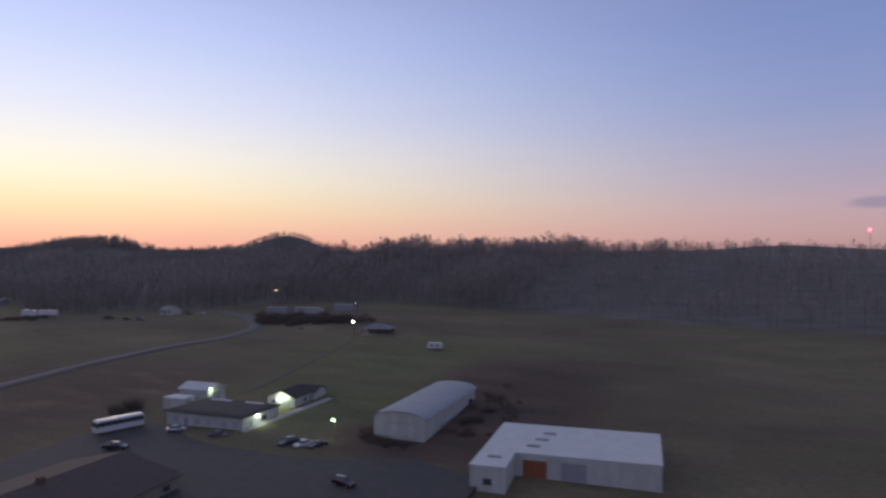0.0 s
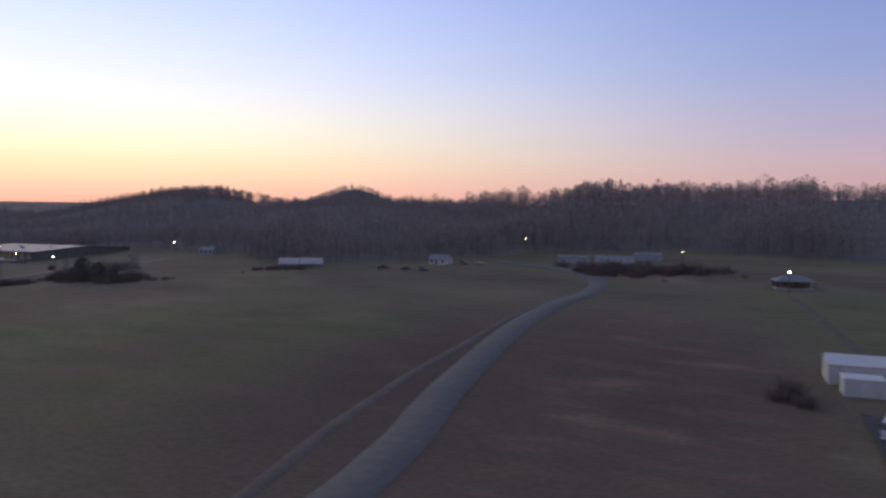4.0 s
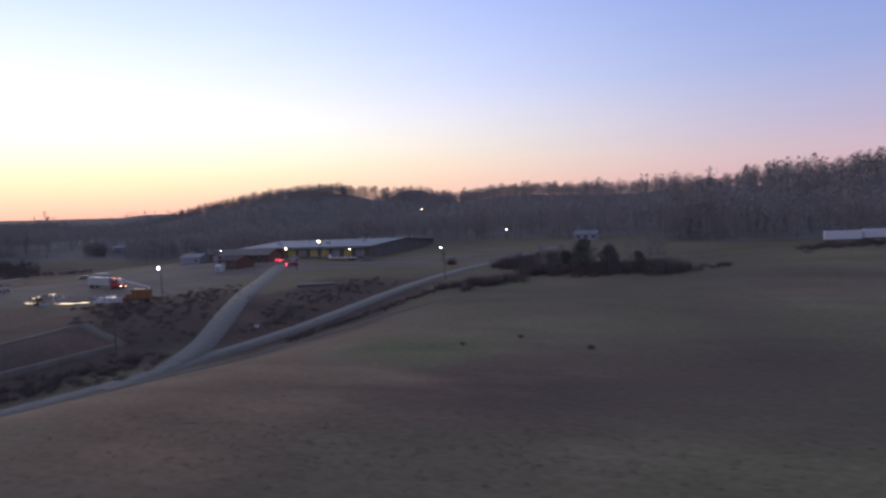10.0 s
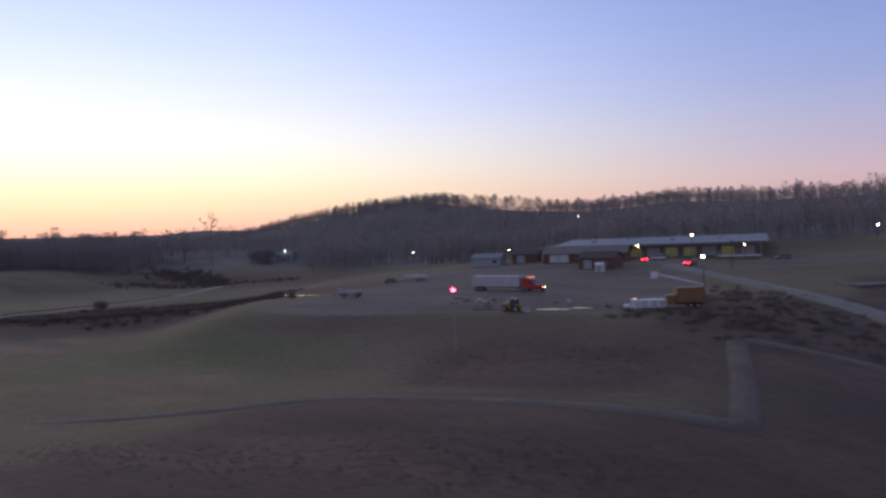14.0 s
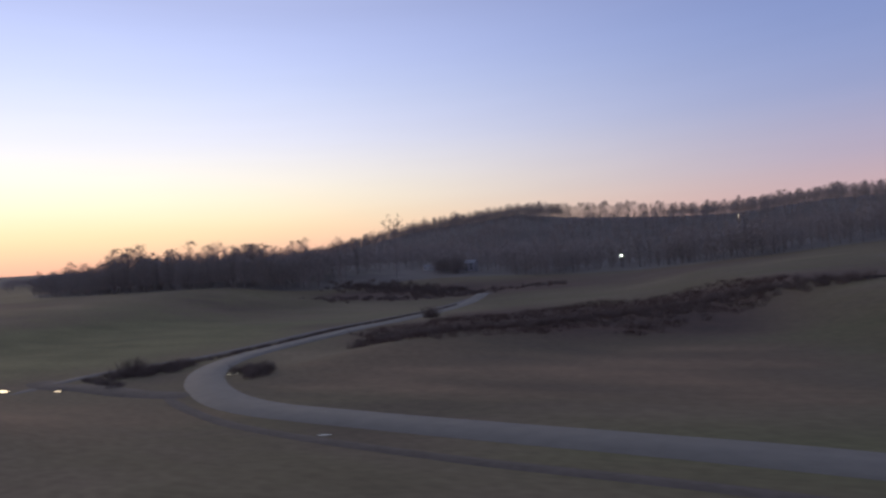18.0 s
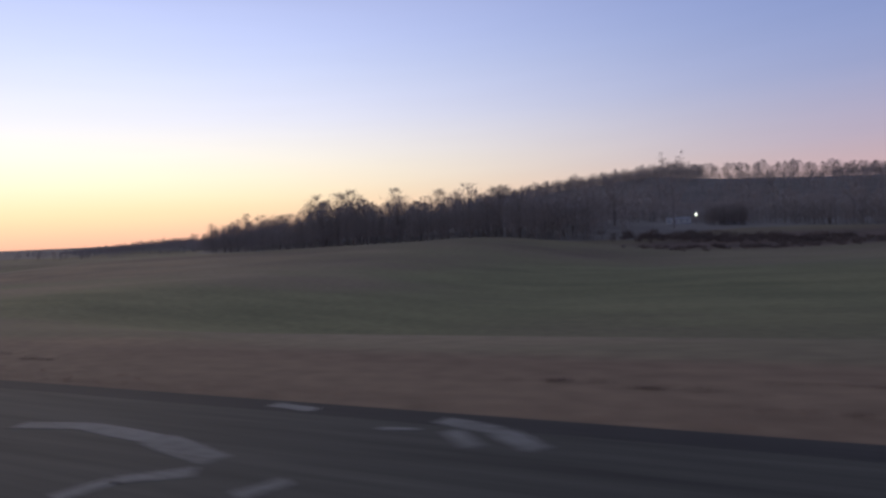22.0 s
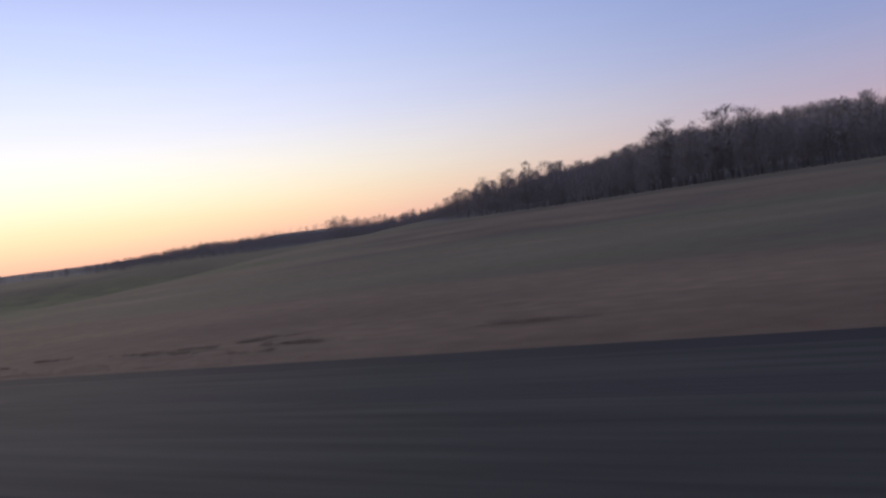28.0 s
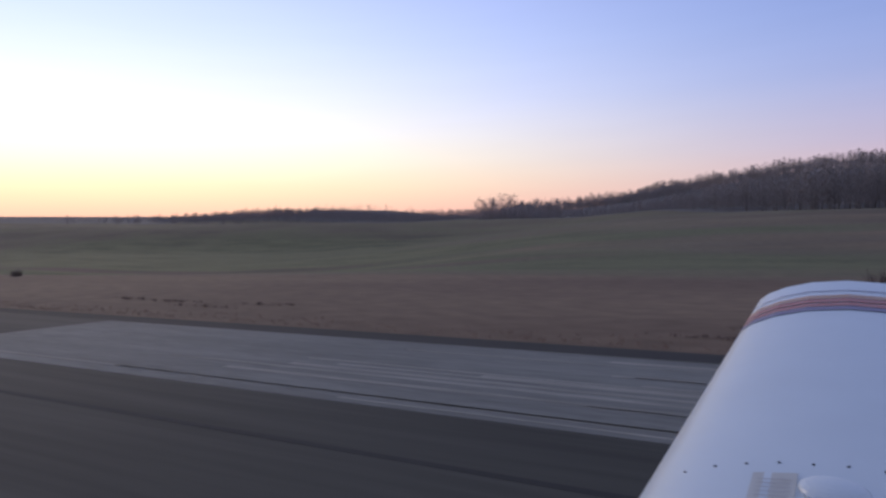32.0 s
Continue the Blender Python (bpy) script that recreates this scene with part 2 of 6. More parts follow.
DRY_A, DRY_B, DRY_C = (0.114, 0.092, 0.064), (0.205, 0.165, 0.106), (0.142, 0.126, 0.072)
VERGE_A, VERGE_B = (0.146, 0.101, 0.068), (0.212, 0.151, 0.098)
GREEN_A, GREEN_B = (0.100, 0.106, 0.052), (0.162, 0.157, 0.080)
LITTER_A, LITTER_B = (0.116, 0.107, 0.097), (0.182, 0.167, 0.149)
BRUSH_A, BRUSH_B = (0.070, 0.054, 0.043), (0.130, 0.088, 0.068)
GRAVEL_A, GRAVEL_B = (0.128, 0.108, 0.088), (0.176, 0.150, 0.124)

M_GROUND = ground_material()
M_ASPHALT = material("runway_asphalt", (0.0550, 0.0535, 0.0430), 0.88, scale=2.2, vary=0.55, bump=0.006, stretch=(0.05, 1, 1), sheen=0.28)
M_STREAK = material("sealed_streak_asphalt", (0.041, 0.038, 0.033), 0.88, scale=0.8, vary=0.2, dirt=(0.030, 0.028, 0.025), stretch=(0.05, 1, 1), sheen=0.35)
M_SEALED = material("sealed_edge_asphalt", (0.028, 0.026, 0.023), 0.9, scale=1.2, vary=0.35, dirt=(0.018, 0.017, 0.016), stretch=(0.1, 1, 1), sheen=0.3)
M_ROAD = material("worn_road_asphalt", (0.148, 0.140, 0.116), 0.8, scale=1.5, vary=0.2, bump=0.008)
M_GRAVELROAD = material("gravel_track", (0.108, 0.104, 0.095), 0.9, scale=1.2, vary=0.3, bump=0.02)
M_DIRT = material("pale_dirt", (0.118, 0.102, 0.085), 0.98, scale=3.5, vary=0.3, dirt=(0.084, 0.072, 0.058), bump=0.02, sheen=0.2)
M_LOT = material("parking_asphalt", (0.047, 0.047, 0.047), 0.85, scale=2, vary=0.3, bump=0.008)
M_PAINT = material("worn_marking_paint", (0.26, 0.248, 0.208), 0.85, scale=0.7, vary=0.4, dirt=(0.088, 0.083, 0.068), stretch=(0.07, 1.6, 1))
M_BLOCK = material("scuffed_block_paint", (0.150, 0.150, 0.130), 0.85, scale=0.5, vary=0.35, dirt=(0.072, 0.072, 0.061), stretch=(0.09, 0.9, 1))
M_FADED = material("faded_paint", (0.150, 0.147, 0.132), 0.85, scale=0.8, vary=0.3, dirt=(0.075, 0.072, 0.060), stretch=(0.2, 1, 1))
M_WORNLINE = material("nearly_gone_line_paint", (0.060, 0.057, 0.050), 0.85, scale=0.9, vary=0.3, dirt=(0.044, 0.042, 0.037), stretch=(0.2, 1, 1))
M_SEAM = material("tar_seam", (0.020, 0.020, 0.018), 0.95, vary=0.3)
M_WHITE = material("white_metal_siding", (0.52, 0.53, 0.50), 0.6, vary=0.12, dirt=(0.38, 0.37, 0.33), stretch=(1, 1, 0.25))
M_WHITEROOF = material("white_roof_membrane", (0.52, 0.53, 0.52), 0.65, vary=0.12, scale=2)
M_GREYROOF = material("grey_metal_roof", (0.165, 0.173, 0.190), 0.6, 0.1, vary=0.15, scale=3)
M_PALEROOF = material("pale_metal_roof", (0.27, 0.28, 0.30), 0.55, 0.1, vary=0.12, scale=3)
M_BROWNROOF = material("brown_shingle_roof", (0.075, 0.055, 0.050), 0.9, vary=0.3, scale=0.6, bump=0.02)
M_TAUPEROOF = material("taupe_metal_roof", (0.150, 0.132, 0.118), 0.8, vary=0.2, scale=1.5)
M_DARKROOF = material("dark_shingle_roof", (0.045, 0.040, 0.040), 0.9, vary=0.3, scale=0.6, bump=0.02)
M_BRICK = material("brown_brick_wall", (0.14, 0.075, 0.055), 0.9, vary=0.25, scale=0.4, bump=0.01)
M_SIDING = material("weathered_grey_siding", (0.150, 0.140, 0.128), 0.8, vary=0.2, dirt=(0.10, 0.085, 0.07), stretch=(1, 1, 0.3))
M_TAN = material("tan_wall", (0.26, 0.22, 0.17), 0.85, vary=0.15)
M_RUST = material("rust_orange_door", (0.28, 0.09, 0.04), 0.7, vary=0.25)
M_GLASS = material("dark_window_glass", (0.07, 0.072, 0.078), 0.15, vary=0.1)
M_TRIM = material("grey_trim", (0.30, 0.30, 0.31), 0.6, vary=0.12)
M_CONCRETE = material("concrete_walk", (0.34, 0.33, 0.31), 0.85, vary=0.15, bump=0.004)
M_TYRE = material("tyre_rubber", (0.018, 0.018, 0.018), 0.85, vary=0.2)
M_RIM = material("steel_rim", (0.35, 0.35, 0.36), 0.4, 0.7, vary=0.15)
M_CARWHITE = material("white_car_paint", (0.60, 0.60, 0.61), 0.3, vary=0.06)
M_CARDARK = material("dark_car_paint", (0.030, 0.031, 0.035), 0.25, vary=0.1)
M_CARMAROON = material("maroon_car_paint", (0.055, 0.014, 0.016), 0.25, vary=0.1)
M_CARGREY = material("grey_car_paint", (0.16, 0.165, 0.175), 0.3, 0.3, vary=0.08)
M_RED = material("red_cab_paint", (0.38, 0.03, 0.025), 0.35, vary=0.12)
M_ORANGE = material("orange_machine_paint", (0.23, 0.115, 0.045), 0.5, vary=0.2, dirt=(0.16, 0.08, 0.03))
M_YELLOW = material("yellow_machine_paint", (0.36, 0.25, 0.05), 0.5, vary=0.2, dirt=(0.18, 0.12, 0.03))
M_BOXGREY = material("trailer_box_grey", (0.42, 0.42, 0.42), 0.5, vary=0.12, dirt=(0.30, 0.29, 0.28))
M_METAL = material("galvanised_steel", (0.33, 0.33, 0.34), 0.45, 0.6, vary=0.15)
M_WOODPOLE = material("weathered_pole_wood", (0.11, 0.085, 0.065), 0.9, vary=0.25, stretch=(3, 3, 0.3))
BARK, TWIG = (0.212, 0.187, 0.170), (0.280, 0.248, 0.225)
M_BARK = material("grey_brown_bark", BARK, 0.95, vary=0.15, scale=2, island=True)
M_TWIG = material("bare_twigs", TWIG, 0.95, vary=0.07, scale=2, island=True)
M_BRUSH = material("dark_brush_stems", (0.130, 0.100, 0.084), 0.95, vary=0.3, scale=2, island=True)
M_CEDAR = material("cedar_foliage", (0.135, 0.140, 0.108), 0.95, vary=0.4, island=True)
M_DEADBRUSH = material("dead_brush_stems", (0.092, 0.058, 0.046), 0.95, vary=0.3, scale=2, island=True)
M_STRAW = material("dead_grass_blades", (0.25, 0.168, 0.118), 0.95, vary=0.12, island=True)
M_WATER = material("puddle_water", (0.03, 0.03, 0.03), 0.03, vary=0.1)
G_WHITE = glowing("cool_lamp", (0.85, 1.0, 0.92), 30)
G_GREENISH = glowing("greenish_lamp", (0.50, 1.0, 0.42), 14)
G_WARM = glowing("warm_lamp", (1.0, 0.72, 0.42), 22)
G_AMBER = glowing("amber_lamp", (1.0, 0.42, 0.10), 3)
G_RED = glowing("red_lamp", (1.0, 0.03, 0.06), 26)
G_EDGE = glowing("runway_lamp", (1.0, 0.80, 0.50), 30)
G_GREEN = glowing("green_lamp", (0.15, 1.0, 0.55), 14)
G_SOFT = glowing("lit_bay", (0.60, 0.56, 0.26), 0.055)


# ---- builders ----
class Shape:
    """Gathers the faces of one mesh."""

    def __init__(self):
        self.v, self.f = [], []

    def face(self, pts):
        n = len(self.v)
        self.v += [tuple(p) for p in pts]
        self.f.append(tuple(range(n, n + len(pts))))
        return self

    def hull(self, low, high):
        """Side walls and caps between two rings of equal count."""
        n, k = len(self.v), len(low)
        self.v += [tuple(p) for p in low] + [tuple(p) for p in high]
        self.f += [(n + i, n + (i + 1) % k, n + k + (i + 1) % k, n + k + i) for i in range(k)]
        self.f += [tuple(range(n + k - 1, n - 1, -1)), tuple(range(n + k, n + 2 * k))]
        return self

    def box(self, x0, y0, z0, x1, y1, z1, inset=0.0, top=0.0):
        """A box with its upper edges drawn in by inset over the height top."""
        low = [(x0, y0, z0), (x1, y0, z0), (x1, y1, z0), (x0, y1, z0)]
        if not inset:
            return self.hull(low, [(p[0], p[1], z1) for p in low])
        mid = [(p[0], p[1], z1 - top) for p in low]
        up = [(x0 + inset, y0 + inset, z1), (x1 - inset, y0 + inset, z1), (x1 - inset, y1 - inset, z1), (x0 + inset, y1 - inset, z1)]
        n = len(self.v)
        self.v += low + mid + up
        for a in (0, 4):
            self.f += [(n + a + i, n + a + (i + 1) % 4, n + a + 4 + (i + 1) % 4, n + a + 4 + i) for i in range(4)]
        self.f += [(n + 3, n + 2, n + 1, n), (n + 8, n + 9, n + 10, n + 11)]
        return self

    def tube(self, a, b, ra, rb, k=8):
        a, b = Vector(a), Vector(b)
        q = (b - a).to_track_quat("Z", "Y")
        ring = [Vector((math.cos(2 * math.pi * i / k), math.sin(2 * math.pi * i / k), 0)) for i in range(k)]
        return self.hull([a + q @ (p * ra) for p in ring], [b + q @ (p * rb) for p in ring])

    def profile(self, pts, y0, y1, inset=0.0):
        """A side outline in x and z, swept from y0 to y1."""
        return self.hull([(x, y0, z) for x, z in pts], [(x, y1, z) for x, z in pts])

    def ball(self, c, r, k=8, rows=5, squash=1.0):
        c = Vector(c)
        n = len(self.v)
        for j in range(1, rows):
            a = math.pi * j / rows
            self.v += [tuple(c + Vector((r * math.sin(a) * math.cos(2 * math.pi * i / k), r * math.sin(a) * math.sin(2 * math.pi * i / k), r * squash * math.cos(a)))) for i in range(k)]
        self.v += [tuple(c + Vector((0, 0, r * squash))), tuple(c - Vector((0, 0, r * squash)))]
        t, b = len(self.v) - 2, len(self.v) - 1
        for j in range(rows - 2):
            self.f += [(n + j * k + i, n + (j + 1) * k + i, n + (j + 1) * k + (i + 1) % k, n + j * k + (i + 1) % k) for i in range(k)]
        self.f += [(t, n + i, n + (i + 1) % k) for i in range(k)]
        o = n + (rows - 2) * k
        self.f += [(b, o + (i + 1) % k, o + i) for i in range(k)]
        return self

    def mesh(self, name, mat):
        me = bpy.data.meshes.new(name)
        me.from_pydata(self.v, [], self.f)
        me.materials.append(mat)
        me.validate()
        bm = bmesh.new()
        bm.from_mesh(me)
        bmesh.ops.recalc_face_normals(bm, faces=bm.faces)
        bm.to_mesh(me)
        bm.free()
        return me


def part(name, shape, mat, parent, label=""):
    ob = new(name, shape.mesh(name, mat))
    ob.parent = parent
    return tagged(ob, label)


def shared(name, me, parent, m=None):
    ob = new(name, me)
    ob.parent = parent
    if m is not None:
        ob.matrix_basis = m
    return ob


def thing(name, label, category, x, y, turn=0.0, group="", z=None, sink=0.0):
    ob = new(name)
    ob.matrix_basis = pose(x, y, (height(x, y) if z is None else z) - sink, 0, 0, turn)
    return tagged(ob, label, category, group)


def raw_mesh(name, verts, tris, mat):
    """A mesh from numpy arrays of triangles."""
    me = bpy.data.meshes.new(name)
    me.vertices.add(len(verts))
    me.vertices.foreach_set("co", verts.astype(np.float32).ravel())
    me.loops.add(tris.size)
    me.loops.foreach_set("vertex_index", tris.astype(np.int32).ravel())
    me.polygons.add(len(tris))
    me.polygons.foreach_set("loop_start", np.arange(0, tris.size, 3, dtype=np.int32))
    me.update(calc_edges=True)
    me.materials.append(mat)
    return me


# ---- the lie of the land ----
def smooth(a, b, v):
    u = min(1.0, max(0.0, (v - a) / (b - a)))
    return u * u * (3 - 2 * u)


def bell(v, mid, half):
    return math.exp(-((v - mid) / half) ** 2)


# the long wooded ridge behind the fields: x, height of its crest, distance of its crest
RIDGE = [(-420, 6, 700), (-260, 18, 715), (-110, 34, 735), (0, 43, 748), (65, 48, 757), (135, 55, 783), (220, 64.5, 820), (340, 62, 866), (400, 54, 868), (460, 45, 866),
         (560, 29, 880), (700, 15, 900), (900, 7, 930), (1010, 3, 940), (1100, 0, 950)]


def on_ridge(x):
    """Height and distance of the ridge's crest."""
    if x <= RIDGE[0][0] or x >= RIDGE[-1][0]:
        return 0.0, RIDGE[0][2] if x < 0 else RIDGE[-1][2]
    for (a, h, d), (b, k, e) in zip(RIDGE, RIDGE[1:]):
        if x <= b:
            u = (x - a) / (b - a)
            return h + (k - h) * u, d + (e - d) * u


def height(x, y):
    """Height of the ground: level runway strip, fields rising to wooded ridges on the -y side."""
    s = -y
    west = 1 - smooth(-150, 10, x)
    z = west * (0.052 * max(0.0, min(s, 350) - 105) - 0.6 * smooth(20, 60, s))
    east = smooth(-90, 0, x)
    z -= (4.6 * smooth(24, 52, s) + 0.8 * smooth(52, 110, s)) * (1 - smooth(80 + 90 * east, 130 + 200 * east, s)) * smooth(-215, -120, x) * (1 - smooth(110, 190, x))
    z -= 3.0 * (1 - smooth(24, 52, s)) * smooth(-170, -60, x) * (1 - smooth(-5, 22, x))
    z += (6.6 + 0.012 * (x - 280)) * smooth(55, 255, s) * smooth(120, 215, x) * (1 - smooth(435, 560, x) * (1 - smooth(220, 360, s)))
    z -= 5.5 * smooth(24, 75, s) * smooth(405, 500, x) * (1 - smooth(170, 420, s))
    z -= max(0.0, 12.2 - 0.045 * s) * bell(x, -213 - 0.286 * s, 26) * smooth(-30, 30, s) * (1 - smooth(115, 240, s))
    ridge = 34 * bell(x, -620, 330) * smooth(330, 620, s) * (1 - 0.8 * smooth(660, 900, s)) + 16 * bell(x, -200, 230) * smooth(380, 660, s) * (1 - 0.8 * smooth(720, 900, s))
    near = 9 * bell(x, 210, 130) + 4 * bell(x, 420, 90)
    crest, back = on_ridge(x)
    ridge += near * smooth(262, 350, s) + max(0.0, crest - near - 16 * bell(x, -200, 230)) * smooth(back - 270, back, s) * (1 - 0.75 * smooth(back + 40, back + 240, s))
    ridge += 17 * bell(x, 1230, 200) * bell(s, 980, 190)
    ridge += 30 * bell(x, -1150, 300) * smooth(250, 560, s) + 3 * bell(x, -310, 75) * smooth(300, 400, s) * (1 - smooth(560, 700, s))
    z += 2.2 * bell((x - 8) * 0.68 + (96 - s) * -0.73, 0, 13) * smooth(-70, -38, x) * (1 - smooth(2, 20, x)) * smooth(66, 82, s)
    ridge += 1.8 * bell(x, -393, 34) * bell(s, 256, 30)
    far = math.hypot(x - 100, s)
    z += ridge + 22 * smooth(1000, 2600, far) + 48 * smooth(2600, 4000, far) + (52 * bell(x, 650, 255) + 39 * bell(x, 668, 92)) * bell(s, 1983, 220) + 20 * bell(x, 900, 260) * bell(s, 2050, 280) + 45 * bell(x, 1750, 350) * bell(s, 1900, 300)
    rough = noise.noise((x * 0.011, y * 0.011, 3.1)) * 1.6 + noise.noise((x * 0.04, y * 0.04, 7.7)) * 0.35
    z += rough * smooth(30, 130, s) + 4 * noise.noise((x * 0.004, y * 0.004, 1.3)) * smooth(420, 900, math.hypot(max(0, abs(x - 0) - 500), s))
    return z


# ---- ground, runway, roads ----
def wood_edge(x):
    """Distance from the flight line at which the woods begin."""
    marks = [(-1600, 260), (-900, 300), (-700, 335), (-560, 378), (-500, 372), (-430, 310), (-400, 278), (-350, 284), (-312, 309), (-285, 309), (-250, 322), (-120, 315), (-40, 330),
             (20, 350), (90, 330), (140, 290), (175, 262), (300, 256), (390, 268), (430, 304), (470, 360), (500, 384), (570, 410), (640, 520), (720, 860), (2000, 880), (4000, 900)]
    for (a, u), (b, v) in zip(marks, marks[1:]):
        if x <= b:
            return u + (v - u) * max(0.0, (x - a) / (b - a))
    return marks[-1][1]


# fields: middle x, distance, half width, half depth, then weights of green, brush and reddish cover
# brush near (-8, 152) also paints in the shade of the slope face
FIELDS = [(-716, 172, 42, 62, -0.3, 0.4, 0), (-676, 130, 12, 10, -0.6, 0.7, 0.2), (-610, 290, 60, 22, -0.5, 0.5, 0), (-8, 152, 40, 44, -0.5, 1.1, -0.4), (-62, 170, 30, 22, -0.3, 0.7, -0.2), (90, 268, 50, 26, -0.4, 0.9, 0), (-174, 46, 31, 22, -0.3, 0.95, -0.1), (-300, 62, 40, 30, -0.3, 0.45, 0.2), (-110, 76, 24, 10, -0.2, -0.3, 0.4), (-237, 166, 15, 26, -0.3, 0.95, -0.2), (-262, 158, 9, 40, -0.2, 0.9, -0.2), (0, 285, 80, 45, -0.2, 0.6, 0), (75, 262, 60, 12, 0, 0.7, 0), (-85, 82, 46, 42, 0.5, 0.0, 0.1), (-110, 30, 100, 20, 0.1, 0.3, 0.1), (-555, 120, 55, 85, 0, 0.55, 0.2), (-480, 110, 55, 60, 0.2, 0.4, 0), (-174, 92, 26, 18, -0.3, 1.05, -0.5), (-178, 56, 34, 14, -0.3, 0.9, -0.2), (-216, 96, 16, 38, -0.2, 0.9, -0.3), (-243, 146, 15, 36, -0.2, 0.9, -0.2), (-206, 132, 20, 26, -0.2, 0.95, -0.2),
          (-108, 56, 26, 16, -0.3, 0, 0.35), (-92, 108, 40, 24, 0.05, 0.35, 0), (-350, 92, 42, 26, 0, 0.6, 0.2), (-408, 90, 34, 42, 0.75, 0, -0.1), (-446, 112, 18, 32, -0.4, 0.1, 0.3), (-370, 172, 30, 14, -0.3, 0, 0.5), (-300, 100, 14, 16, 0.6, -0.3, -0.3), (-270, 42, 16, 8, 0.5, -0.2, -0.4), (-460, 130, 50, 60, 0.45, 0, 0),
          (-575, 140, 32, 60, -0.2, 0.2, 0.2), (-690, 175, 25, 50, 0, 0.75, 0), (-662, 150, 22, 20, 0.55, 0, 0), (-640, 205, 60, 50, 0.4, 0, 0), (-620, 250, 70, 26, 0, 0.2, 0), (-150, 118, 50, 9, -0.3, 0.5, 0), (-278, 78, 36, 62, -0.25, 0.2, 0.6),
          (-22, 84, 52, 26, -0.6, 0.2, 0.5), (-20, 134, 40, 14, 0, 0.8, 0), (30, 42, 40, 16, -0.4, 0.15, 0.5), (100, 115, 50, 60, 0.55, 0, 0), (165, 60, 40, 22, 0.5, 0, 0),
          (150, 145, 40, 40, 0.25, 0, 0), (510, 110, 95, 55, 0.85, 0, 0), (475, 72, 70, 9, 0, 0.55, 0), (420, 130, 60, 10, 0.5, 0, -0.4), (387, 38, 7, 3.5, 0, 0.7, 0), (330, 135, 150, 75, -0.25, 0, 0.5), (330, 190, 120, 14, 0, 0.5, 0), (280, 95, 70, 9, 0.5, 0, -0.3), (680, 200, 180, 90, 0.65, 0, 0), (425, 62, 42, 15, 0.75, 0, -0.6), (535, 110, 85, 9, -0.3, 0.7, 0)]


def cover(x, y):
    """Weights of green grass, leaf litter, brush and gravel, and of reddish dead grass."""
    s = -y
    wx, ws = x + 7 * noise.noise((x * 0.05, y * 0.05, 2.2)), s + 6 * noise.noise((x * 0.05, y * 0.05, 9.4))
    green, brush, red = 0.25, 0.0, 0.0
    for cx, cs, hx, hs, g, b, r in FIELDS:
        d = ((wx - cx) / hx) ** 4 + ((ws - cs) / hs) ** 4
        if d < 4:
            w = math.exp(-d)
            green, brush, red = green + g * w, brush + b * w, red + r * w
    green *= 0.15 + 0.85 * smooth(26, 42, s)
    litter = smooth(-14, 10, s - wood_edge(x))
    gravel = smooth(-192, -180, x) * (1 - smooth(-100, -78, x)) * smooth(125, 134, s + 0.10 * (x + 180)) * (1 - smooth(225, 245, s))
    near = 203 + 0.49 * (-195 - wx)
    gravel = max(gravel, smooth(-278, -266, x) * (1 - smooth(-196, -184, x)) * smooth(-3, 4, s - near) * (1 - smooth(19, 30, s - near)))
    red += smooth(-90, -40, x) * (1 - smooth(20.5 + 12 * smooth(230, 330, x), 26 + 20 * smooth(230, 330, x), abs(s) + 3 * noise.noise((x * 0.02, 0, 4)))) * 0.95
    return max(0.0, min(1, green)), litter, min(1, brush), gravel, max(0.0, min(1, red))


def spaced(points):
    """Grid lines: (from, to, step) pieces in one row."""
    row = []
    for a, b, step in points:
        n = max(1, round((b - a) / step))
        row += [a + (b - a) * i / n for i in range(n)]
    return row + [points[-1][1]]


def build_ground():
    xs = spaced([(-4200, -1600, 260), (-1600, -820, 40), (-820, -320, 9), (-320, -150, 5), (-150, 120, 5), (120, 560, 7), (560, 1000, 20), (1000, 1600, 40), (1600, 4200, 200)])
    ys = spaced([(-4300, -2500, 200), (-2500, -1000, 45), (-1000, -430, 18), (-430, -260, 8), (-260, -20, 4), (-20, 60, 10), (60, 600, 90), (600, 4000, 400)])
    verts = [(x, y, height(x, y) - (0.12 if -16 < y < 16 and x > 20 else 0.0)) for y in ys for x in xs]
    n = len(xs)
    faces = [(j * n + i, j * n + i + 1, (j + 1) * n + i + 1, (j + 1) * n + i) for j in range(len(ys) - 1) for i in range(n - 1)]
    me = bpy.data.meshes.new("ground")
    me.from_pydata(verts, [], faces)
    layer = me.color_attributes.new("cover", "FLOAT_COLOR", "POINT")
    weights = np.array([cover(v[0], v[1]) for v in verts], dtype=np.float32)
    layer.data.foreach_set("color", np.ascontiguousarray(weights[:, :4]).ravel())
    edge = me.attributes.new("verge", "FLOAT", "POINT")
    edge.data.foreach_set("value", np.ascontiguousarray(weights[:, 4]))
    me.materials.append(M_GROUND)
    for p in me.polygons:
        p.use_smooth = True
    tagged(new("ground", me), "rolling winter fields of dry brown and green grass", "ground", kind="structure")


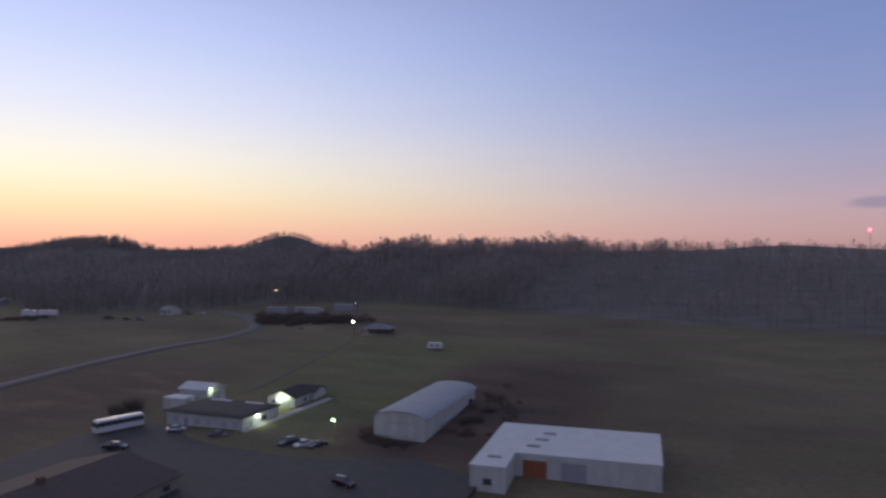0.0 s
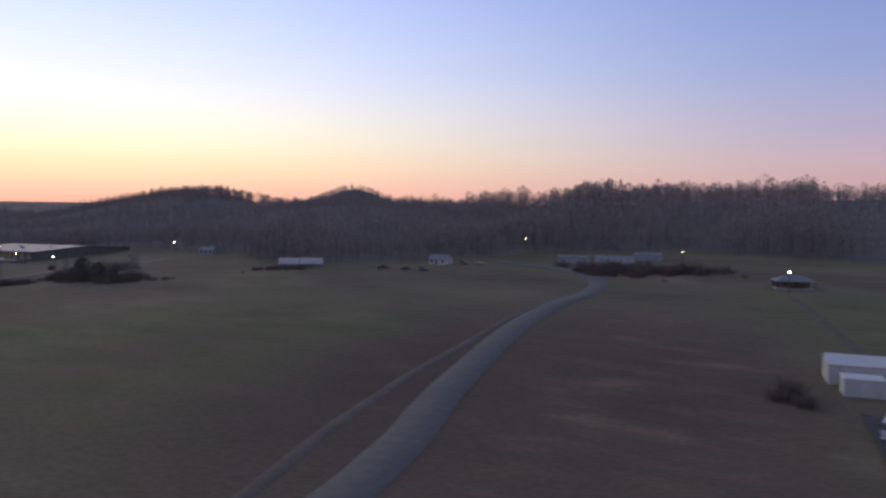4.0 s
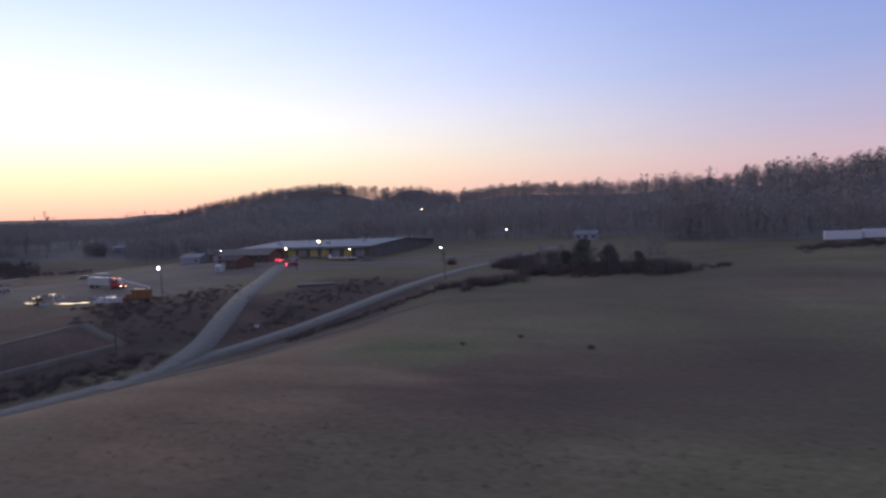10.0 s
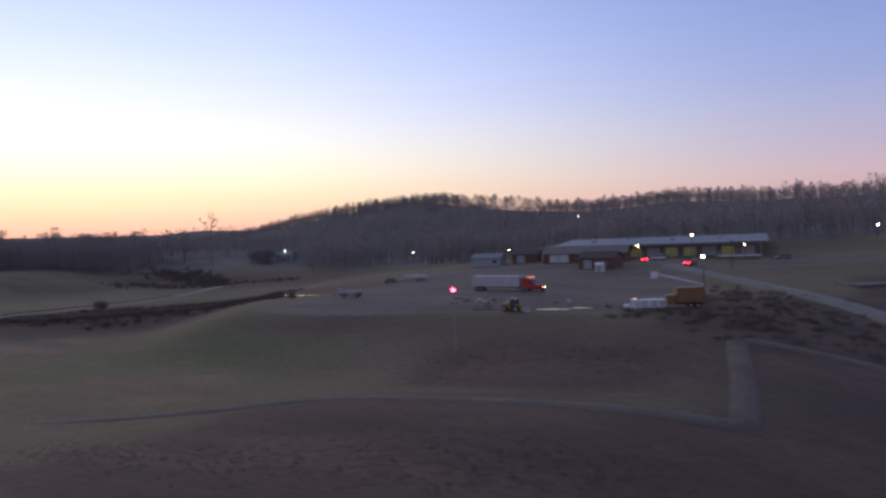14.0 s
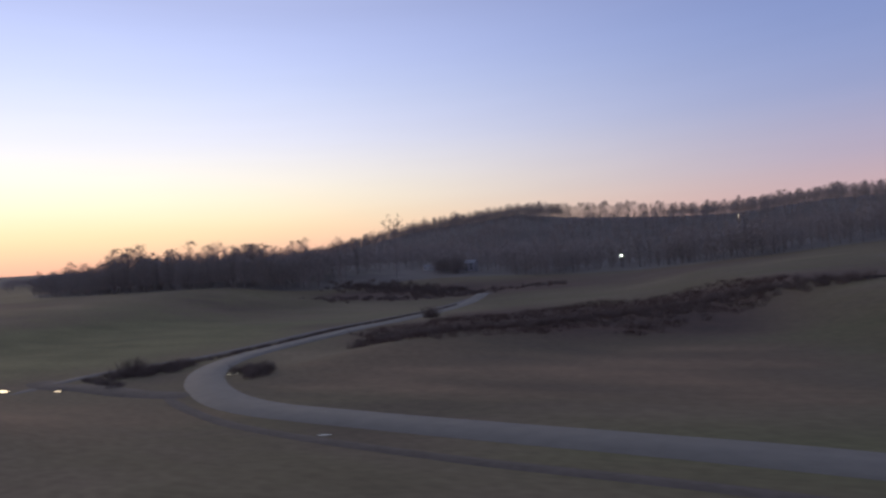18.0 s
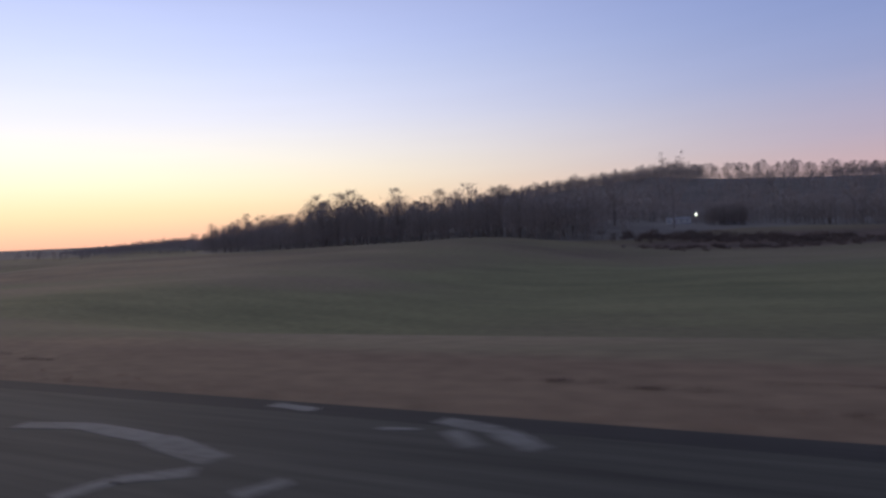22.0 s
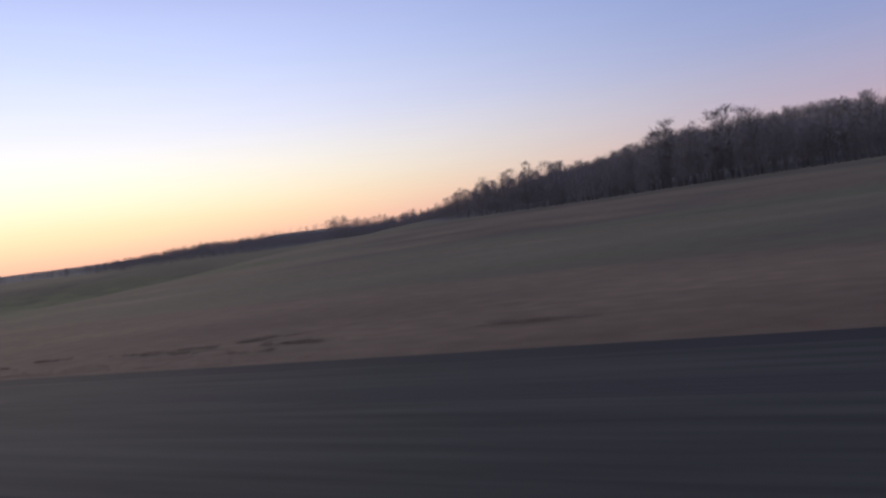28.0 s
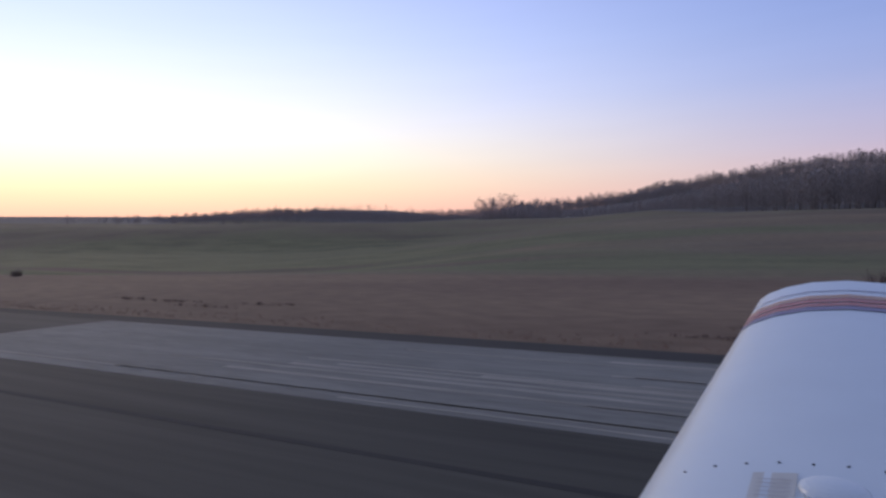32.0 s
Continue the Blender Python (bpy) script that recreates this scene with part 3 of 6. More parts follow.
def ribbon(name, line, width, mat, label, category="road", lift=0.10, kind="structure", step=3.0):
    """A strip of paving laid along a line of points on the ground, with a shallow edge."""
    pts = []
    line = [Vector((x, y, 0)) for x, y in line]
    for i in range(len(line) - 1):
        p0, p1, p2, p3 = line[max(0, i - 1)], line[i], line[i + 1], line[min(len(line) - 1, i + 2)]
        n = max(2, round((p2 - p1).length / step))
        for k in range(n):
            u = k / n
            pts.append(0.5 * (2 * p1 + (p2 - p0) * u + (2 * p0 - 5 * p1 + 4 * p2 - p3) * u * u + (3 * p1 - p0 - 3 * p2 + p3) * u ** 3))
    pts.append(line[-1])
    sh = Shape()
    rows = []
    for i, p in enumerate(pts):
        d = (pts[min(i + 1, len(pts) - 1)] - pts[max(i - 1, 0)]).normalized()
        side = Vector((-d.y, d.x, 0))
        w = width / 2 * (1 + 0.05 * noise.noise((p.x * 0.12, p.y * 0.12, 0)))
        mid = max(height(p.x + side.x * a, p.y + side.y * a) for a in (-w, 0, w))
        row = []
        sunk = lift - 0.12 * max(0.0, 1 - min(i, len(pts) - 1 - i) / 5)
        for a, dz in ((-w - 0.5, -0.25), (-w, sunk), (0, sunk + 0.05), (w, sunk), (w + 0.5, -0.25)):
            q = p + side * a
            row.append((q.x, q.y, (mid if abs(a) <= w else height(q.x, q.y)) + dz))
        rows.append(len(sh.v))
        sh.v += row
    for a, b in zip(rows, rows[1:]):
        sh.f += [(a + k, b + k, b + k + 1, a + k + 1) for k in range(4)]
    me = sh.mesh(name, mat)
    for p in me.polygons:
        p.use_smooth = True
    return tagged(new(name, me), label, category, kind=kind)


build_ground()

# the runway: an asphalt slab whose edge stands a hand over the grass
runway = tagged(new("runway", Shape().box(23, -14.5, -0.4, 1400, 14.5, 0.0, 0.35, 0.06).mesh("runway", M_ASPHALT)), "long dark weathered asphalt runway", "runway", kind="structure")


def strip(name, x0, y0, x1, y1, mat, label="", z=0.004, skew=0.0):
    sh = Shape().hull([(x0, y0, 0.0005), (x1, y0, 0.0005), (x1 + skew, y1, 0.0005), (x0 + skew, y1, 0.0005)],
                      [(x0, y0, z), (x1, y0, z), (x1 + skew, y1, z), (x0 + skew, y1, z)])
    return part(name, sh, mat, runway, label)


strip("touchdown_marking", 363.2, -13.3, 419, -7.6, M_BLOCK, "worn pale painted block on the asphalt", skew=1.0)
worn = random.Random(71)
for k in range(34):
    x, y = worn.uniform(364, 396), worn.uniform(-13.1, -8.1)
    y = -7.75 - 0.12 * k if k < 3 else y
    strip("paint_streak", x, y, min(418.5, x + worn.uniform(9, 30)), y + worn.uniform(0.05, 0.22), M_PAINT, z=0.008, skew=0.05)
for y, half in ((-5.6, 0.07), (-1.6, 0.05), (1.9, 0.05), (5.2, 0.05)):
    strip("tar_seam", 36, y - half, 980, y + half, M_SEAM, z=0.003)
strip("sealed_edge", 30, -14.42, 1390, -13.45, M_SEALED, "dark sealed strip along the runway edge", z=0.0025)
for x0, x1, y0, y1 in ((262, 300, -11.3, -10.2), (306, 338, -10.9, -9.9), (318, 352, -8.4, -7.7), (150, 196, -11.4, -10.5), (206, 240, -9.2, -8.3), (425, 470, -10.6, -9.5)):
    for k in range(5):
        wobble = 0.35 * noise.noise((x0, k * 1.7, 0))
        strip("sealed_patch", x0 + 5 * k * wobble, y0 + (y1 - y0) * k / 5, x1 - 6 * k * (0.5 - wobble), y0 + (y1 - y0) * (k + 0.92 - 0.5 * abs(wobble)) / 5, M_STREAK, "dark sealed streak on the asphalt", z=0.0025, skew=1.0)


def faded_stroke(line, width):
    """A worn stroke of an old painted numeral, broken up along its length."""
    line = [Vector((x, y, 0)) for x, y in line]
    sh = Shape()
    for i, (p, q) in enumerate(zip(line, line[1:])):
        side = (q - p).normalized().cross(Vector((0, 0, 1)))
        for k in range(4):
            u, v = k / 4, (k + 0.96) / 4
            wa, wb = (width / 2 * (0.7 + 0.6 * abs(noise.noise((p.x + f, p.y, i)))) for f in (u, v))
            quad = [p.lerp(q, u) - side * wa, p.lerp(q, v) - side * wb, p.lerp(q, v) + side * wb, p.lerp(q, u) + side * wa]
            sh.hull([(c.x, c.y, 0.001) for c in quad], [(c.x, c.y, 0.009) for c in quad])
    part("faded_marking", sh, M_FADED, runway, "faded worn paint trace")


for line, width in ((((106.4, -10.4), (104.2, -10.9), (101.1, -10.6), (98.4, -9.9)), 0.8), (((95.2, -13.8), (93.6, -13.4), (92.3, -12.4)), 0.7), (((99.8, -7.4), (99.5, -8.4), (98.3, -9.3)), 0.6),
                    (((96.3, -12.8), (95.4, -13.0)), 0.3), (((100.6, -14.0), (99.0, -13.8)), 0.5), (((78.2, -12.5), (76.6, -13.2), (74.6, -13.0), (72.4, -13.4)), 0.8), (((94.6, -13.1), (93.6, -12.2)), 0.6),
                    (((137.0, -11.2), (136.2, -10.2), (134.6, -9.5), (132.8, -9.1)), 0.5), (((96.5, -8.6), (96.1, -9.5)), 0.5)):
    faded_stroke(line, width)
strip("faded_marking", 122, -13.4, 128.5, -11.6, M_WORNLINE, "wide faded paint patch", skew=1.2)

ribbon("road", [(-544, 60), (-543, -40), (-541, -80), (-535, -114), (-531, -158), (-532, -202), (-538, -240), (-534, -268), (-514, -290), (-490, -303), (-470, -315)], 7.6, M_GRAVELROAD, "narrow grey country road through dry grass", lift=0.12)
ribbon("road", [(-196, 60), (-207, 20), (-212.5, 0), (-222, -38), (-226, -54), (-229.5, -62), (-233.5, -73), (-237, -86), (-239.6, -98), (-241.4, -112), (-244.7, -123.5), (-250, -141), (-254.5, -162), (-261, -188), (-267, -211), (-271, -232), (-276, -252), (-283, -276)], 5.2, M_ROAD, "pale grey country lane climbing between fields", lift=0.10)
ribbon("road", [(-238.8, -86), (-239.2, -98), (-238, -106), (-235.7, -115), (-232.2, -123), (-226, -135), (-214.5, -155), (-203.5, -174), (-194, -190.5), (-184, -207), (-177, -220)], 5.8, M_ROAD, "pale grey side lane up to the works yard", lift=0.16)
ribbon("road", [(-240.2, -100), (-240.6, -107), (-236.5, -112)], 4.6, M_ROAD, "worn apron where two lanes meet", lift=0.14)
ribbon("road", [(-112, 20), (-100, -22), (-86, -38), (-73, -44.5), (-60, -47.8), (-45, -50), (-28, -52), (-12.5, -54), (-3.8, -55.6), (3.5, -58.4), (11, -63), (19, -69.3), (26, -76.8), (31, -85), (33.7, -94), (34.8, -110), (35.4, -126), (38.3, -160), (40.8, -189), (44, -224), (49, -250)], 5.4, M_ROAD, "pale grey lane bending round the runway bank", lift=0.10)
ribbon("gravel_track", [(44, -56.5), (45.8, -62), (47.6, -70), (47.4, -79), (43.4, -90), (42.6, -104), (43.4, -122), (45.5, -160), (47.6, -200), (48, -226), (46, -250)], 3.0, M_GRAVELROAD, "pale gravel track beside a lane ditch", "track", lift=0.08)
ribbon("driveway", [(12, -60.5), (22, -60), (36, -62.5), (44, -62.5), (53, -66)], 4.2, M_DIRT, "short gravel turn-off beside the lane")
ribbon("dirt_track", [(-118, -50), (-137, -62), (-147, -69), (-158, -71.8), (-180, -70), (-198, -70.3), (-201.6, -71.5), (-201.8, -76), (-201.4, -88), (-200.2, -106), (-200.6, -109.4), (-204, -109.2), (-210, -107), (-219, -105.8), (-220.6, -104), (-219.5, -96), (-216.5, -77), (-214, -55), (-210, -41), (-204, -14)], 2.6, M_DIRT, "pale dirt track round a brown field", lift=0.05)

ribbon("dirt_track", [(-232, -38), (-236, -54), (-239, -66), (-243, -83), (-249, -106), (-257.5, -126), (-270, -146), (-284, -168)], 2.2, M_DIRT, "pale worn track beside the lane", lift=0.05)
ribbon("dirt_track", [(-534, -40), (-531, -62), (-527, -85), (-524, -120), (-524.5, -156), (-527, -195), (-535, -239)], 2.6, M_DIRT, "pale worn track beside the country road", lift=0.05)
ribbon("dirt_track", [(17, -60), (4, -53), (-11, -47), (-34, -42), (-60, -38), (-80, -26)], 1.4, M_DIRT, "faint worn track above the lane", lift=0.05)

lot = Shape()
corner = [(-606, -92), (-606, -128), (-641, -127), (-643, -133), (-668, -131), (-684, -124), (-704, -118), (-706, -72), (-640, -66)]
lot.hull([(x, y, height(x, y) - 0.6) for x, y in corner], [(x, y, 0.52 if y < -115 else 0.12) for x, y in corner])
tagged(new("parking_lot", lot.mesh("parking_lot", M_LOT)), "dark worn asphalt parking lot", "parking lot", kind="structure")
ribbon("gravel_path", [(-612, -150), (-614, -166), (-611, -190), (-607, -222), (-603.5, -243)], 1.9, M_DIRT, "dark gravel path up to the pavilion", "path", lift=0.06)
ribbon("concrete_walk", [(-640.5, -126), (-641.5, -138), (-643, -150), (-644, -160)], 2.2, M_CONCRETE, "pale concrete walk beside the white building", "walk")


# ---- bare winter trees ----
def tree_arrays(seed, tall, limbs, twigs, kind="round", fat=1.0, fine=False, sprays=2):
    """Triangles of one bare tree: (wood, twig) arrays. The crown narrows or spreads by kind."""
    rnd = random.Random(seed)
    wood, twig = [], []

    def spike(a, b, ra, rb, out, k=3):
        a, b = Vector(a), Vector(b)
        d = b - a
        if d.length < 1e-4:
            return
        u = d.orthogonal().normalized()
        w = d.normalized().cross(u)
        ring = [(math.cos(2 * math.pi * i / k), math.sin(2 * math.pi * i / k)) for i in range(k)]
        lo = [a + (u * c + w * s) * ra for c, s in ring]
        hi = [b + (u * c + w * s) * rb for c, s in ring]
        for i in range(k):
            j = (i + 1) % k
            out.append((lo[i], lo[j], hi[j]))
            if rb > 0:
                out.append((lo[i], hi[j], hi[i]))

    def blade(a, b, wide, out):
        a, b = Vector(a), Vector(b)
        side = (b - a).orthogonal().normalized()
        side = (Matrix.Rotation(rnd.uniform(0, 6.28), 3, (b - a).normalized()) @ side) * wide
        out.append((a - side, a + side, b))

    lean = Vector((rnd.uniform(-0.05, 0.05), rnd.uniform(-0.05, 0.05), 1)).normalized()
    r0 = tall * (0.0105 if fine else 0.0075)
    knee = Vector((rnd.uniform(-.02, .02) * tall, rnd.uniform(-.02, .02) * tall, tall * 0.42))
    tip = Vector((lean.x * tall, lean.y * tall, tall * 0.86))
    spike((0, 0, -0.05 * tall), knee, r0 * 1.2, r0 * 0.75, wood, 5 if fine else 3)
    spike(knee, tip, r0 * 0.75, 0.0 if not fine else r0 * 0.15, wood, 4 if fine else 3)
    for i in range(limbs):
        h = 0.17 + 0.71 * (i + rnd.random()) / limbs
        start = knee * (h / 0.42) if h < 0.42 else knee.lerp(tip, (h - 0.42) / 0.5)
        ang = i * 2.4 + rnd.uniform(-0.5, 0.5)
        if kind == "round":
            out = tall * (0.08 + 0.24 * math.sin(min(1, (h - 0.15) / 0.75) * math.pi * 0.85)) * rnd.uniform(0.6, 1.2)
            rise = tall * rnd.uniform(0.08, 0.2)
        elif kind == "vase":
            out, rise = tall * rnd.uniform(0.10, 0.24), tall * rnd.uniform(0.2, 0.38)
        else:
            out, rise = tall * rnd.uniform(0.05, 0.13), tall * rnd.uniform(0.08, 0.18)
        end = start + Vector((math.cos(ang) * out, math.sin(ang) * out, rise))
        end.z = min(end.z, tall * rnd.uniform(0.84, 0.98))
        mid = start.lerp(end, 0.5) + Vector((0, 0, -0.03 * tall * rnd.random()))
        rl = r0 * 0.36 * (1.1 - h * 0.6)
        if fine:
            spike(start, mid, rl, rl * 0.65, wood)
            spike(mid, end, rl * 0.65, rl * 0.12, wood)
        else:
            blade(start, end, rl, wood)
        for k in range(twigs):
            u = rnd.uniform(0.15, 1.0)
            p = start.lerp(mid, u * 2) if u < 0.5 else mid.lerp(end, u * 2 - 1)
            reach = tall * rnd.uniform(0.035, 0.095)
            d = Vector((rnd.gauss(0, 1) + math.cos(ang) * 0.6, rnd.gauss(0, 1) + math.sin(ang) * 0.6, rnd.gauss(0.6, 0.6))).normalized() * reach
            blade(p, p + d, tall * 0.0030 * fat * rnd.uniform(0.7, 1.4), twig)
            for _ in range(sprays):
                q = p + d * rnd.uniform(0.3, 0.95)
                e = Vector((rnd.gauss(0, 1), rnd.gauss(0, 1), rnd.gauss(0.5, 0.7))).normalized() * reach * rnd.uniform(0.35, 0.7)
                blade(q, q + e, tall * 0.0022 * fat, twig)
    to = lambda tris: np.array([[tuple(p) for p in t] for t in tris], dtype=np.float64)
    return to(wood), to(twig)


def soup(tris, name, mat):
    v = tris.reshape(-1, 3)
    return raw_mesh(name, v, np.arange(len(v)).reshape(-1, 3), mat)


def broom_arrays(seed, strokes, wide, girth):
    """A bare tree one metre high, seen from far: trunk, a few limbs and a rounded crown of fine upward twigs."""
    rnd = random.Random(seed)
    wood, twig = [], []
    low, half = rnd.uniform(0.16, 0.3), rnd.uniform(0.22, 0.34)
    lumps = [(rnd.uniform(0, 6.283), rnd.uniform(0.3, 1.0)) for _ in range(5)]
    for k in range(3):
        a, b = 2.094 * k, 2.094 * (k + 1)
        wood.append(((girth * math.cos(a), girth * math.sin(a), -0.04), (girth * math.cos(b), girth * math.sin(b), -0.04), (rnd.gauss(0, 0.02), rnd.gauss(0, 0.02), 0.9)))
    for i in range(strokes):
        h = low + (1 - low) * rnd.random() ** 0.85
        u = (h - low) / (1 - low)
        r = half * math.sqrt(max(0.02, 1 - (2 * u - 0.85) ** 2 / 1.35)) * math.sqrt(rnd.uniform(0.02, 1))
        a = lumps[i % 5][0] + rnd.gauss(0, 0.6)
        r *= 0.7 + 0.4 * lumps[i % 5][1]
        p = Vector((math.cos(a) * r, math.sin(a) * r, h * 0.93))
        d = Vector((math.cos(a) * 0.7 + rnd.gauss(0, 0.5), math.sin(a) * 0.7 + rnd.gauss(0, 0.5), rnd.uniform(0.3, 1.3))).normalized() * rnd.uniform(0.06, 0.13)
        w = Vector((rnd.gauss(0, 1), rnd.gauss(0, 1), rnd.gauss(0, 0.4))).cross(d).normalized() * wide * rnd.uniform(0.6, 1.3)
        twig.append((p - d * 0.5 - w, p - d * 0.5 + w, p + d * 0.5))
        if i % 16 == 0:
            s = Vector((0, 0, h * 0.6))
            w = w.normalized() * girth * 0.45
            wood.append((s - w, s + w, p))
    to = lambda tris: np.array([[tuple(p) for p in t] for t in tris], dtype=np.float64)
    return to(wood), to(twig)


KINDS = ["round", "vase", "round", "slim", "round", "vase"]
CHEAP = [broom_arrays(40 + i, 245, 0.0052, 0.011) for i in range(8)]
MID = []
for i in range(6):
    wood, twig = tree_arrays(60 + i, 1.0, 16, 2, KINDS[i], 0.7, True, 1)
    MID.append((wood, np.concatenate([twig, broom_arrays(160 + i, 750, 0.0032, 0.01)[1]])))


def wood_patch(name, spots, label, stock):
    """One stretch of woodland: many trees in one mesh, set out at the spots (x, y, tall)."""
    rnd = random.Random(len(spots))
    wood, twig = [], []
    for x, y, tall in spots:
        k = rnd.randrange(len(stock))
        a = rnd.uniform(0, 6.283)
        c, s = math.cos(a), math.sin(a)
        wide = rnd.uniform(0.9, 1.35)
        rot = np.array([[c * wide, s * wide, 0], [-s * wide, c * wide, 0], [0, 0, 1]]) * tall
        base = np.array([x, y, height(x, y)])
        wood.append(stock[k][0] @ rot + base)
        twig.append(stock[k][1] @ rot + base)
    ob = tagged(new(name, soup(np.concatenate(wood), name, M_BARK)), label, "woodland", kind="stuff")
    crown = new("twigs", soup(np.concatenate(twig), "twigs", M_TWIG))
    crown.parent = ob
    tagged(crown, kind="stuff")


CLEARINGS = [(131, 397, 118), (139, 384, 100), (111, 376, 80), (19.9, 403, 90), (-42.9, 625, 130), (-472.8, 369, 60), (-246, 315, 60), (-291, 306, 30)]


def in_clearing(x, s):
    """Yards cut into the woods, open towards the fields."""
    if any(lamp_s - deep < s < lamp_s + 3 and abs(x - lamp_x) < 4 + 0.22 * (lamp_s - s) for lamp_x, lamp_s, deep in CLEARINGS):
        return True
    # two yards have a second opening, down the valley towards the works
    for lamp_x, lamp_s in ((131, 396), (19.9, 403)):
        away = Vector((-180 - lamp_x, -lamp_s)).normalized()
        off = Vector((x - lamp_x, s - lamp_s))
        reach = off.dot(away)
        if -3 < reach < 260 and abs(off.x * away.y - off.y * away.x) < 4 + 0.15 * min(reach, 110):
            return True
    return False


def scatter(x0, x1, depth0, depth1, gap, seed, tall=(12, 21), keep=None, ragged=6):
    """Spots in a belt behind the wood's edge."""
    rnd = random.Random(seed)
    spots = []
    x = x0
    while x < x1:
        d = depth0
        while d < depth1:
            px, pd = x + rnd.uniform(-.5, .5) * gap, d + rnd.uniform(-.5, .5) * gap
            y = -(wood_edge(px) + pd + ragged * noise.noise((px * 0.03, seed, 0)))
            if (keep is None or keep(px, -y)) and not in_clearing(px, -y):
                spots.append((px, y, rnd.uniform(*tall) * (1 + 0.5 * noise.noise((px * 0.022, y * 0.022, 5)) + 0.35 * noise.noise((px * 0.07, y * 0.07, 8)))))
            d += gap
        x += gap
    return spots


FAR = [broom_arrays(80 + i, 105, 0.0095, 0.010) for i in range(8)]
taper = lambda x: 1 + 0.15 * smooth(150, 200, x) * (1 - smooth(270, 330, x)) + 0.18 * bell(x, 290, 45) - 0.62 * smooth(370, 450, x)
wood_patch("woodland", scatter(-1250, -640, 0, 330, 11.5, 1, (9, 15)), "dense bare winter woodland on a hillside", FAR)
wood_patch("woodland", scatter(-640, -330, 0, 60, 7.5, 2), "dense bare winter woodland on a hillside", CHEAP)
wood_patch("woodland", [(x, y, h * (1 + 0.22 * smooth(-560, -490, x) * (1 - smooth(-440, -380, x)))) for x, y, h in scatter(-640, -330, 60, 340, 8.0, 22, (11, 18))], "bare winter woodland over the hillside", FAR)
wood_patch("woodland", scatter(-330, -60, 0, 60, 8.0, 3, (9.5, 17)), "dense bare winter woodland behind the works", CHEAP)
below = lambda x, s: s < on_ridge(x)[1] - 70
wood_patch("woodland", scatter(-330, -60, 60, 430, 9.5, 23, (8.5, 15), below), "bare winter woodland on the rise behind the works", FAR)
wood_patch("woodland", scatter(-60, 150, 0, 60, 6.5, 4, (10, 20)), "bare winter woodland behind the fields", CHEAP)
wood_patch("woodland", scatter(-60, 330, 60, 400, 9.5, 24, (9, 16), lambda x, s: below(x, s) and not (0 < x < 60 and 470 < s < 560)), "bare winter woodland on a long slope", FAR)
crest_rnd = random.Random(14)
spots = []
for i in range(84):
    x = -210 + 4.7 * i + crest_rnd.uniform(-2.5, 2.5)
    if noise.noise((x * 0.045, 3.3, 6)) > -0.32 or x > 150:
        spots.append((x, -(on_ridge(x)[1] + crest_rnd.uniform(-7, 12)), (crest_rnd.uniform(12, 18.5) + 3.2 * smooth(0, 45, x)) * (1 + 0.25 * noise.noise((x * 0.02, 1.7, 2)))))
wood_patch("woodland", spots, "line of tall bare trees along a ridge", MID)
spots = [(x + crest_rnd.uniform(-4, 4), y + crest_rnd.uniform(-14, 4), tall * crest_rnd.uniform(0.5, 0.85)) for x, y, tall in spots if x < 40 for _ in range(4)]
wood_patch("woodland", spots, "bare thicket among the trees of a ridge", FAR)
spots = []
for i in range(56):
    for d in range(-66, 45, 10):
        x = -330 + 9 * i + crest_rnd.uniform(-4, 4)
        low = smooth(0, 40, x)
        spots.append((x, -(on_ridge(x)[1] + d + crest_rnd.uniform(-5, 5)), crest_rnd.uniform(9, 15) * (1 - 0.5 * low)))
wood_patch("woodland", spots, "close bare woodland over the ridge top", FAR)
spots = []
for i in range(62):
    for d in range(-64, 50, 13):
        x = 172 + 8.2 * i + crest_rnd.uniform(-4, 4)
        spots.append((x, -(on_ridge(x)[1] + d + crest_rnd.uniform(-6, 6)), crest_rnd.uniform(11, 19) * (1 + 0.3 * noise.noise((x * 0.03, d * 0.03, 2)))))
spots += [(x + 5, y - 4, tall * 0.55) for x, y, tall in spots] + [(x - 4, y + 5, tall * 0.78) for x, y, tall in spots]
wood_patch("woodland", spots, "bare woodland over the top of a long ridge", FAR)
spots = []
for i in range(36):
    for k in range(18):
        x, s = 172 + 10.5 * i + crest_rnd.uniform(-5, 5), 630 + 10.5 * k + crest_rnd.uniform(-5, 5)
        if s < on_ridge(x)[1] - 58 and s > wood_edge(x) + 330 * (1 - smooth(330, 420, x)):
            spots.append((x, -s, crest_rnd.uniform(8.5, 15)))
wood_patch("woodland", spots, "bare woodland below a long ridge", FAR)
spots = scatter(-720, -300, 210, 400, 9.5, 52, (5, 10))
wood_patch("woodland", spots, "low bare undergrowth over the hilltop woods", FAR)
wood_patch("woodland", [(x, y, h * taper(x)) for x, y, h in scatter(140, 640, 8, 60, 6.0, 5, (13, 21)) + scatter(330, 640, 60, 160, 9, 15, (12, 18))], "dense bare winter woodland above a brown field", CHEAP)
wood_patch("woodland", scatter(560, 1500, 0, 200, 12.0, 6, (12, 18)), "distant bare woodland on low hills", FAR)
hilltop = random.Random(9)
spots = [(hilltop.gauss(670, 220), -hilltop.gauss(1910, 180), hilltop.uniform(13, 22)) for _ in range(1300)]
spots += [(hilltop.gauss(1230, 160), -hilltop.gauss(960, 120), hilltop.uniform(12, 20)) for _ in range(650)]
spots += [(hilltop.uniform(900, 2600), -hilltop.uniform(1300, 2400), hilltop.uniform(14, 22)) for _ in range(500)]
wood_patch("woodland", spots, "far bare woodland on the hills", FAR)

